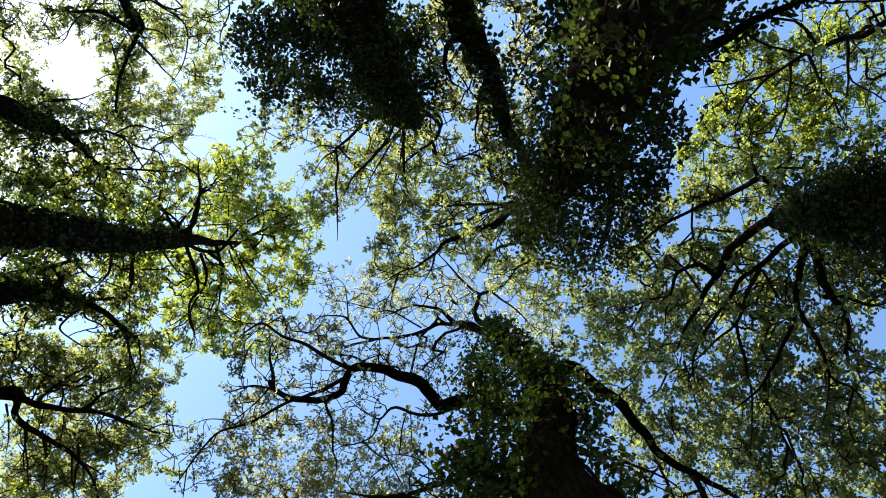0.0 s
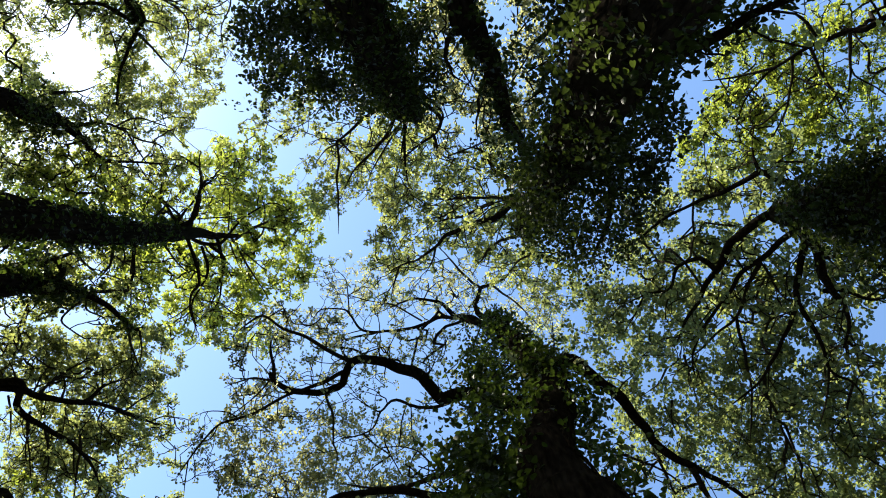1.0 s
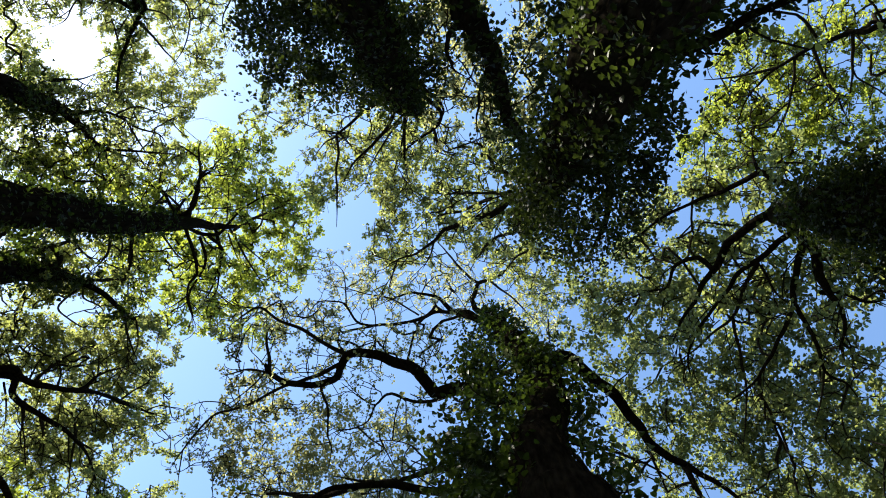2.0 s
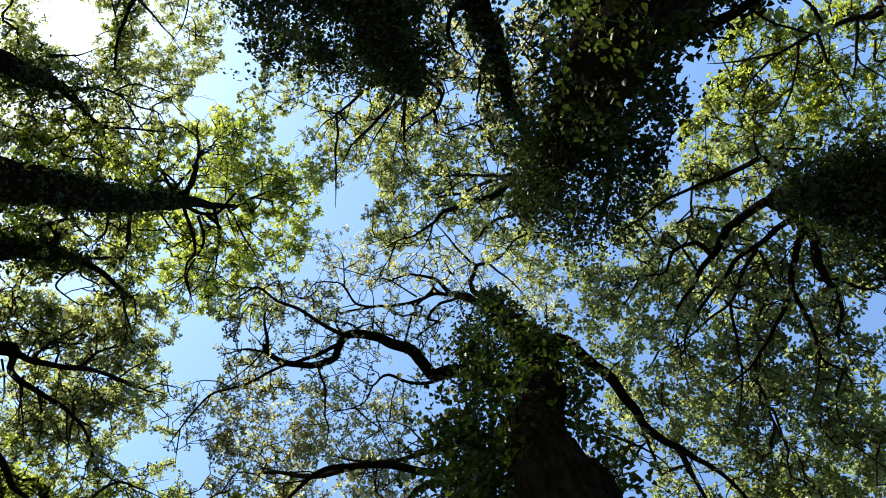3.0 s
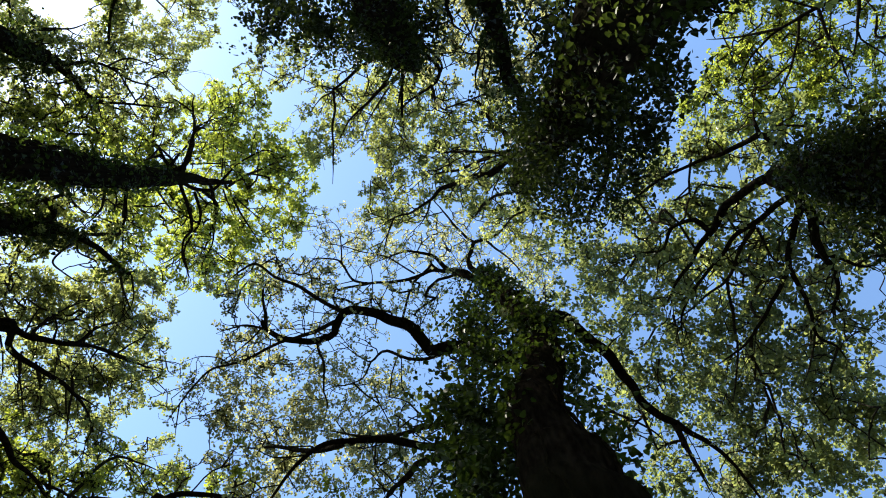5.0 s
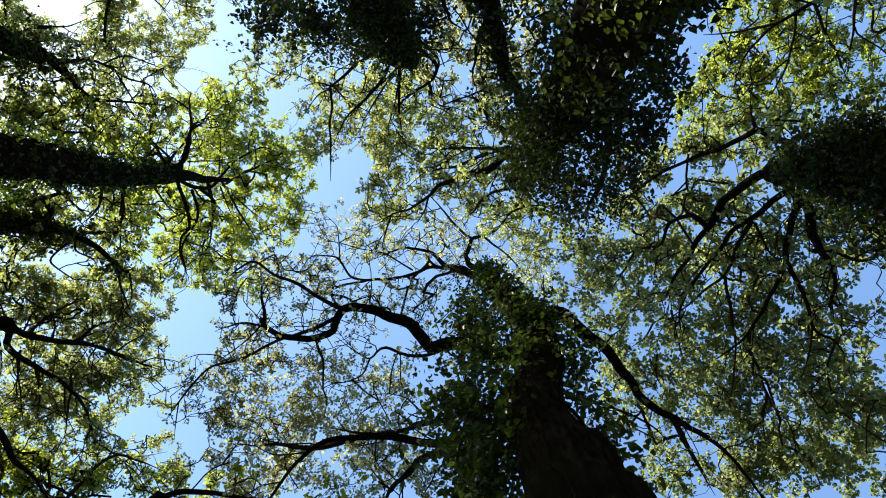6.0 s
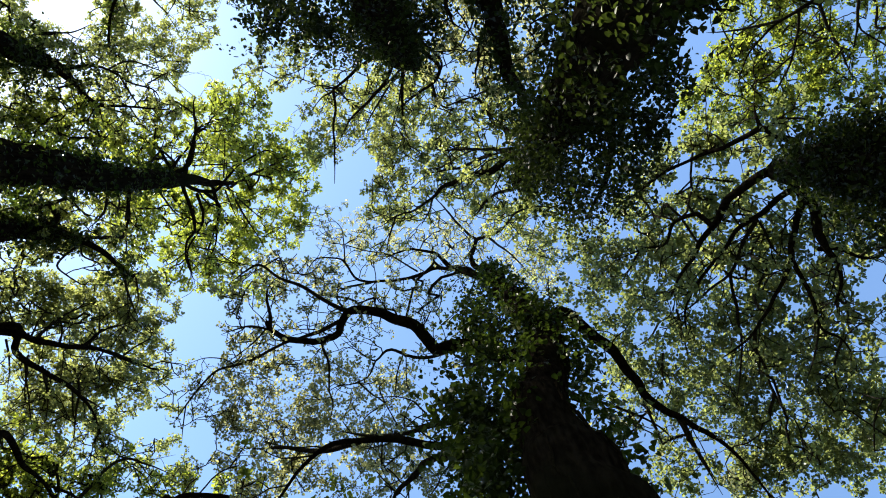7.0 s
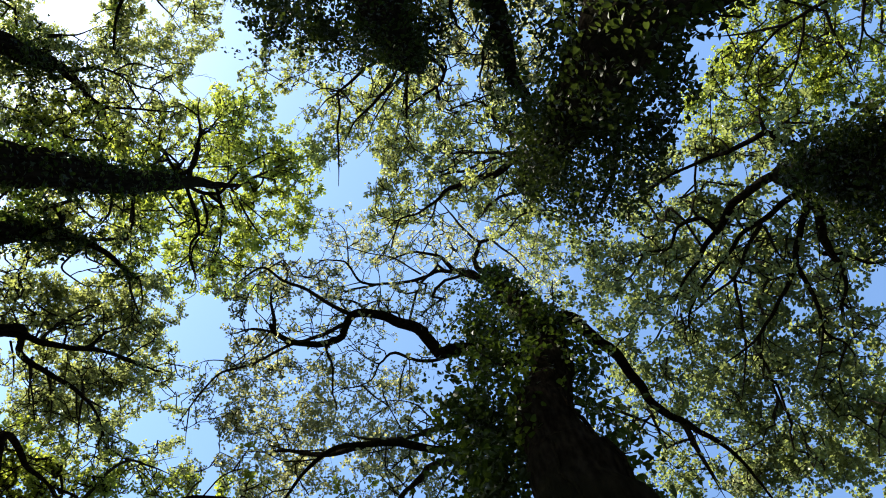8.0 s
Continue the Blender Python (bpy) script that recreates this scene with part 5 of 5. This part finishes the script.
wide_oak.lobe(-5.16, 4.44, 13.3, 0.64, 0.32, 0.35, 45)
wide_oak.lobe(-8.8, 2, 12.4, 1.6, 2, 1, 130)
wide_oak.lobe(-6.99, 1.53, 12.6, 0.81, 0.41, 0.35, 120)
wide_oak.lobe(-6.19, 1.98, 13.2, 0.86, 0.48, 0.35, 130)
wide_oak.lobe(-6.86, 3.18, 12.8, 0.83, 0.51, 0.35, 130)
wide_oak.lobe(-6.1, 3.36, 13.2, 0.67, 0.57, 0.35, 90)
wide_oak.lobe(-5.4, 2.79, 13.4, 0.48, 0.48, 0.35, 50)
wide_oak.lobe(-7.23, 4.19, 12.9, 0.65, 0.46, 0.35, 70)
wide_oak.grow()

low_oak = Tree("oak_tree", "oak with a low curving limb and fresh leaves", LEAF_BRIGHT, OAK_SMALL, 0.05, 2.4)
low_oak.trunk((-5.6, 4.4, 0, 0.26), (-5.5, 4.3, 5, 0.21), (-5.3, 4.2, 8.5, 0.16), (-5.1, 4.1, 10, 0.1))
low_oak.limb(0.06, 0.008, (-5.3, 4.2, 8.8), (-5.11, 2.62, 8.9), (-5.05, 2.98, 9.2), (-5.01, 3.36, 9.5), (-4.95, 3.77, 9.8))
low_oak.limb(0.03, 0.008, (-5.1, 4.1, 9.9), (-4.84, 3.67, 11), (-4.53, 3.77, 11.2), (-4.24, 4.05, 11.5))
low_oak.lobe(-5.85, 3.67, 10.3, 0.48, 0.36, 0.35, 126)
low_oak.lobe(-5.33, 4.05, 10.7, 0.5, 0.33, 0.35, 78)
low_oak.lobe(-4.86, 4.36, 11.9, 0.76, 0.38, 0.35, 92)
low_oak.lobe(-6.24, 3.38, 10.1, 0.47, 0.47, 0.35, 130)
low_oak.lobe(-3.87, 4.58, 12.1, 0.58, 0.39, 0.35, 69)
low_oak.limb(0.04, 0.012, (-4.6, 4.4, 7.2), (-2.86, 2.82, 7.6), (-2.67, 2.75, 7.7), (-2.51, 2.72, 7.75), (-2.18, 2.75, 7.8), (-1.76, 2.83, 7.9), (-1.29, 2.93, 8.0))
low_oak.lobe(-5.6, 4.8, 10, 1.6, 1.4, 1, 120)
low_oak.grow()

thin_oak = Tree("oak_tree", "thin ivied oak leaning into the gap", LEAF_PALE, OAK_SMALL, 0.05, 2.3)
thin_oak.trunk((-0.35, -3.4, 0, 0.2), (-0.25, -3, 4, 0.16), (-0.05, -2.35, 7.7, 0.13), (0.2, -2.2, 8.8, 0.11), (0.4, -2, 10, 0.1), (0.9, -1.45, 12, 0.06))
thin_oak.limb(0.04, 0.008, (-0.03, -2.32, 8.5), (-0.23, -2.45, 9.5), (-0.22, -2.39, 10.5), (0, -2.39, 11.1))
thin_oak.limb(0.035, 0.008, (0.29, -2.18, 9.5), (0.15, -2.03, 10.9), (0.13, -1.74, 11.9))
thin_oak.lobe(-0.29, -3.31, 11.5, 0.36, 0.5, 0.35, 71)
thin_oak.lobe(0.04, -2.67, 11.9, 0.47, 0.47, 0.35, 81)
thin_oak.lobe(-0.23, -2.14, 12.9, 0.47, 0.52, 0.35, 56)
thin_oak.lobe(0.91, -3.37, 11.7, 0.37, 0.56, 0.35, 86)
thin_oak.lobe(0.7, -2.42, 12.3, 0.49, 0.49, 0.35, 81)
thin_oak.lobe(0.41, -2.23, 12.7, 0.41, 0.51, 0.35, 65)
thin_oak.lobe(.2, -4.6, 11, 1.5, 1, 1, 80)
thin_oak.grow()

near_ivy = Ivy("glossy green ivy climbing one side of the near oak trunk", 0.043, IVY_LIT)
near_ivy.stems(near_oak.paths[0], 4, 1.5, 11)
near_ivy.coat(near_oak.paths[0], 6.2, 8.3, 0.2, 1000, side=2.75)
near_ivy.coat(near_oak.paths[0], 8.2, 12.3, 0.2, 2000)
near_ivy.coat(near_oak.paths[0], 5.2, 6.3, 0.1, 300, side=2.75)
near_ivy.bush(0.75, 1.06, 8, 0.14, 0.16, 0.18, 220)
near_ivy.bush(0.27, 1.19, 11, 0.35, 0.35, 0.42, 800)
near_ivy.bush(0.14, 1.29, 8.3, 0.22, 0.33, 0.33, 900)
near_ivy.bush(0.27, 1.27, 8.5, 0.24, 0.27, 0.31, 650)
near_ivy.bush(0.81, 1.04, 8.9, 0.15, 0.15, 0.18, 260)
near_ivy.bush(0.92, 1.26, 7.1, 0.18, 0.27, 0.27, 600)
near_ivy.bush(0.88, 1.36, 5.9, 0.11, 0.14, 0.15, 160)
near_ivy.bush(0.06, 1.39, 6.1, 0.21, 0.19, 0.24, 800)
near_ivy.bush(0.22, 1.49, 6, 0.09, 0.22, 0.19, 320)
near_ivy.bush(0.26, 1.35, 6.5, 0.12, 0.18, 0.18, 260)
near_ivy.bush(0.14, 1.51, 5.3, 0.12, 0.22, 0.2, 500)
near_ivy.bush(0.02, 1.35, 6.5, 0.14, 0.08, 0.13, 200)
near_ivy.bush(0.96, 1.29, 6.3, 0.12, 0.08, 0.12, 70)
near_ivy.bush(0.96, 1.29, 5.7, 0.09, 0.14, 0.13, 90)
near_ivy.bush(0.93, 1.42, 5.1, 0.09, 0.12, 0.12, 80)
near_ivy.bush(0.24, 1.43, 5.25, 0.05, 0.07, 0.07, 260)
near_ivy.bush(0.16, 1.45, 5.05, 0.07, 0.05, 0.07, 260)
near_ivy.bush(0.32, 1.42, 5.8, 0.05, 0.08, 0.07, 200)
near_ivy.bush(0.07, 1.45, 5.6, 0.12, 0.13, 0.14, 350)
near_ivy.bush(0.27, 1.24, 7.6, 0.22, 0.20, 0.23, 500)
near_ivy.bush(0.17, 1.17, 9, 0.18, 0.24, 0.23, 350)
near_ivy.spray((0.64, 1.29, 5.65), (0.77, 1.31, 5.5), (0.87, 1.34, 5.45), (0.95, 1.32, 5.4))
near_ivy.spray((0.7, 1.33, 5.4), (0.84, 1.35, 5.3), (0.89, 1.4, 5.2), (0.94, 1.44, 5.15), (1.02, 1.41, 5.1))
near_ivy.spray((0.73, 1.25, 6.1), (0.93, 1.29, 6.1), (1.05, 1.33, 6.1))
near_ivy.spray((0.15, 1.22, 6.3), (-0.03, 1.27, 6.3), (-0.14, 1.32, 6.3))
near_ivy.spray((0.16, 1.16, 6.9), (0.06, 1.3, 6.6), (0.03, 1.45, 6.3))
near_ivy.spray((0.84, 1.11, 7.2), (0.93, 1.16, 7.0), (0.92, 1.3, 6.7), (0.86, 1.39, 6.4))
near_ivy.spray((0.85, 1.08, 7.8), (0.97, 1.01, 7.6), (1.06, 1.09, 7.4))
near_ivy.finish(250, (3.5, 8))

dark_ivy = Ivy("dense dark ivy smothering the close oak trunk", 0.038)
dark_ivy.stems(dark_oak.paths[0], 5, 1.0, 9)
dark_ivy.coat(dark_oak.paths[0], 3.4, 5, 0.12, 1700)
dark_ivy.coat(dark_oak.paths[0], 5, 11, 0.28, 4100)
dark_ivy.coat(dark_oak.paths[9], 4.5, 6, 0.08, 520)
dark_ivy.bush(0.73, -1.29, 6.1, 0.14, 0.41, 0.33, 1100)
dark_ivy.bush(0.64, -0.91, 7.1, 0.25, 0.36, 0.37, 480)
dark_ivy.bush(1.06, -0.75, 7.1, 0.41, 0.36, 0.46, 1250)
dark_ivy.bush(0.93, -0.35, 8.1, 0.43, 0.38, 0.48, 1100)
dark_ivy.bush(1.28, -0.74, 6.7, 0.25, 0.34, 0.35, 650)
dark_ivy.bush(1.13, -1, 5.7, 0.08, 0.19, 0.16, 190)
dark_ivy.bush(1.33, -0.14, 8.5, 0.31, 0.28, 0.36, 700)
dark_ivy.bush(0.5, -1.51, 6.5, 0.14, 0.18, 0.19, 230)
dark_ivy.bush(1.23, -1.29, 5.4, 0.1, 0.11, 0.12, 110)
dark_ivy.bush(0.88, -1.51, 6.1, 0.13, 0.22, 0.21, 350)
dark_ivy.bush(0.43, -0.94, 8.5, 0.23, 0.28, 0.31, 260)
dark_ivy.bush(0.7, -1.59, 5.9, 0.21, 0.18, 0.24, 600)
dark_ivy.bush(0.58, -0.61, 8.3, 0.22, 0.25, 0.26, 500)
dark_ivy.bush(0.96, -0.25, 8.8, 0.30, 0.27, 0.31, 700)
dark_ivy.bush(0.66, -0.84, 7.6, 0.22, 0.25, 0.26, 500)
dark_ivy.bush(1.18, 0.14, 9.2, 0.22, 0.16, 0.21, 300)
dark_ivy.bush(1.16, -0.61, 7.6, 0.25, 0.30, 0.30, 700)
dark_ivy.bush(0.94, -0.92, 6, 0.15, 0.22, 0.20, 500)
dark_ivy.bush(1.33, -0.64, 6.6, 0.12, 0.17, 0.15, 330)
dark_ivy.bush(1.27, -0.89, 6.2, 0.11, 0.13, 0.13, 300)
dark_ivy.bush(1.38, -0.35, 7.2, 0.14, 0.16, 0.17, 300)
dark_ivy.spray((0.9, -1.11, 5.2), (1.02, -1.03, 5.1), (1.14, -0.94, 5.1), (1.16, -0.95, 5.0))
dark_ivy.spray((0.96, -1.02, 5.4), (1.1, -0.95, 5.3), (1.16, -0.84, 5.4), (1.2, -0.76, 5.5), (1.29, -0.72, 5.6))
dark_ivy.spray((1.01, -0.96, 5.7), (1.13, -0.91, 5.6), (1.18, -0.83, 5.7), (1.16, -0.78, 5.8))
dark_ivy.spray((0.99, -1.05, 5.2), (1.09, -1.05, 5.1), (1.2, -1.01, 5.0), (1.29, -1.0, 5.0))
dark_ivy.spray((0.53, -1.13, 5.4), (0.43, -1.1, 5.5), (0.35, -1.06, 5.6), (0.41, -1.0, 5.7))
dark_ivy.spray((0.59, -1.07, 5.8), (0.46, -1.03, 5.9), (0.37, -0.98, 6.0), (0.3, -0.94, 6.0))
dark_ivy.finish(250, (4.5, 7))

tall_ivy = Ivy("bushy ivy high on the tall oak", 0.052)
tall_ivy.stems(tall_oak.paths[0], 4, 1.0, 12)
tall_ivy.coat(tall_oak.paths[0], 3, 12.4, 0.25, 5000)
tall_ivy.bush(-0.44, -2.42, 10.9, 0.18, 0.46, 0.38, 520)
tall_ivy.bush(-1.61, -2.53, 8.9, 0.48, 0.42, 0.54, 2700)
tall_ivy.bush(-2.27, -2.67, 9.5, 0.39, 0.39, 0.47, 1400)
tall_ivy.bush(-1.81, -2.33, 10.5, 0.66, 0.37, 0.61, 2300)
tall_ivy.bush(-2.48, -2.41, 10.5, 0.44, 0.37, 0.48, 1200)
tall_ivy.bush(-0.98, -2.63, 11.1, 0.39, 0.55, 0.56, 2200)
tall_ivy.bush(-0.65, -2.65, 9.5, 0.23, 0.39, 0.37, 700)
tall_ivy.bush(-1.49, -2.34, 11.9, 0.68, 0.25, 0.56, 800)
tall_ivy.bush(-2.67, -2.6, 9.9, 0.14, 0.27, 0.25, 160)
tall_ivy.finish(200, (7, 12))

spring_ivy = Ivy("ivy sheathing the straight oak trunk", 0.055, IVY_LIT)
spring_ivy.stems(spring_oak.paths[0], 3, 1.0, 11)
spring_ivy.coat(spring_oak.paths[0], 7, 12.9, 0.15, 2100)
spring_ivy.bush(-5.21, -0.26, 9.5, 0.39, 0.23, 0.37, 225)
spring_ivy.bush(-5.18, -0.48, 10.5, 0.51, 0.18, 0.42, 150)
spring_ivy.bush(-5.16, -0.45, 11.5, 0.33, 0.15, 0.28, 30)
spring_ivy.bush(-5.02, -0.35, 9.3, 0.38, 0.16, 0.30, 87)
spring_ivy.bush(-5.05, -0.41, 10.4, 0.43, 0.17, 0.33, 75)
spring_ivy.bush(-4.98, -0.37, 11.6, 0.41, 0.15, 0.31, 50)
spring_ivy.bush(-5.08, -0.07, 9.6, 0.33, 0.09, 0.23, 37)
spring_ivy.finish(200, (8, 12))

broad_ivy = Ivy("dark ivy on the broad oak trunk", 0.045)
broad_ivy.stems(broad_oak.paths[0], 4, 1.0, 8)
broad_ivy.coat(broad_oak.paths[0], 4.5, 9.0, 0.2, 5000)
broad_ivy.bush(3.5, -0.68, 7.8, 0.31, 0.23, 0.32, 1300)
broad_ivy.bush(3.61, -0.59, 8.5, 0.31, 0.23, 0.32, 1200)
broad_ivy.bush(3.55, -0.34, 8.1, 0.32, 0.24, 0.34, 1200)
broad_ivy.bush(3.53, -0.17, 7.7, 0.23, 0.25, 0.29, 600)
broad_ivy.bush(3.47, -0.94, 7.5, 0.15, 0.12, 0.16, 75)
broad_ivy.bush(3.36, 0.12, 7.3, 0.16, 0.21, 0.21, 250)
broad_ivy.bush(3.35, -0.8, 7.5, 0.17, 0.20, 0.20, 200)
broad_ivy.bush(3.45, -0.43, 8.2, 0.24, 0.22, 0.25, 250)
broad_ivy.bush(3.34, -0.29, 7.2, 0.14, 0.37, 0.28, 350)
broad_ivy.bush(3.47, -0.48, 9.1, 0.20, 0.15, 0.19, 260)
broad_ivy.bush(3.52, -0.64, 8.8, 0.18, 0.15, 0.18, 200)
broad_ivy.finish(250, (6, 9.5))

limb_ivy = Ivy("ivy trailing along the leaning oak", 0.055, IVY_LIT)
limb_ivy.stems(leaning_oak.paths[0], 3, 1.0, 11)
limb_ivy.coat(leaning_oak.paths[0], 7, 12.2, 0.22, 1400)
limb_ivy.bush(-6.75, -2.08, 11.7, 0.41, 0.33, 0.45, 360)
limb_ivy.bush(-6.61, -1.68, 11.9, 0.51, 0.25, 0.46, 81)
limb_ivy.bush(-6.42, -2.08, 11.4, 0.36, 0.24, 0.33, 135)
limb_ivy.bush(-6.14, -1.98, 11.9, 0.42, 0.19, 0.33, 108)
limb_ivy.bush(-5.79, -1.96, 12.2, 0.35, 0.16, 0.28, 59)
limb_ivy.bush(-6.56, -1.27, 11.6, 0.37, 0.33, 0.38, 108)
limb_ivy.finish()

mossy_ivy = Ivy("ivy bunched on the mossy oak limb", 0.055, IVY_LIT)
mossy_ivy.stems(mossy_oak.paths[0], 3, 1.0, 11)
mossy_ivy.coat(mossy_oak.paths[0], 7, 11.4, 0.25, 1600)
mossy_ivy.bush(-6.05, 0.35, 10.8, 0.45, 0.23, 0.41, 480)
mossy_ivy.bush(-5.63, 0.53, 11.3, 0.48, 0.2, 0.41, 420)
mossy_ivy.bush(-5.18, 0.98, 11.8, 0.29, 0.21, 0.3, 240)
mossy_ivy.bush(-5.55, -0.11, 10.5, 0.44, 0.22, 0.39, 240)
mossy_ivy.finish()

thin_ivy = Ivy("ivy hanging from the thin leaning oak", 0.065)
thin_ivy.stems(thin_oak.paths[0], 3, 0.8, 11)
thin_ivy.coat(thin_oak.paths[0], 5.5, 12, 0.15, 1100)
thin_ivy.finish()

corner_ivy = Ivy("ivy along the slender oak limbs", 0.055, IVY_LIT)
corner_ivy.stems(corner_oak.paths[0], 3, 1.0, 12)
corner_ivy.coat(corner_oak.paths[1], 12, 15, 0.22, 480)
corner_ivy.coat(corner_oak.paths[2], 12, 15, 0.14, 450)
corner_ivy.finish()
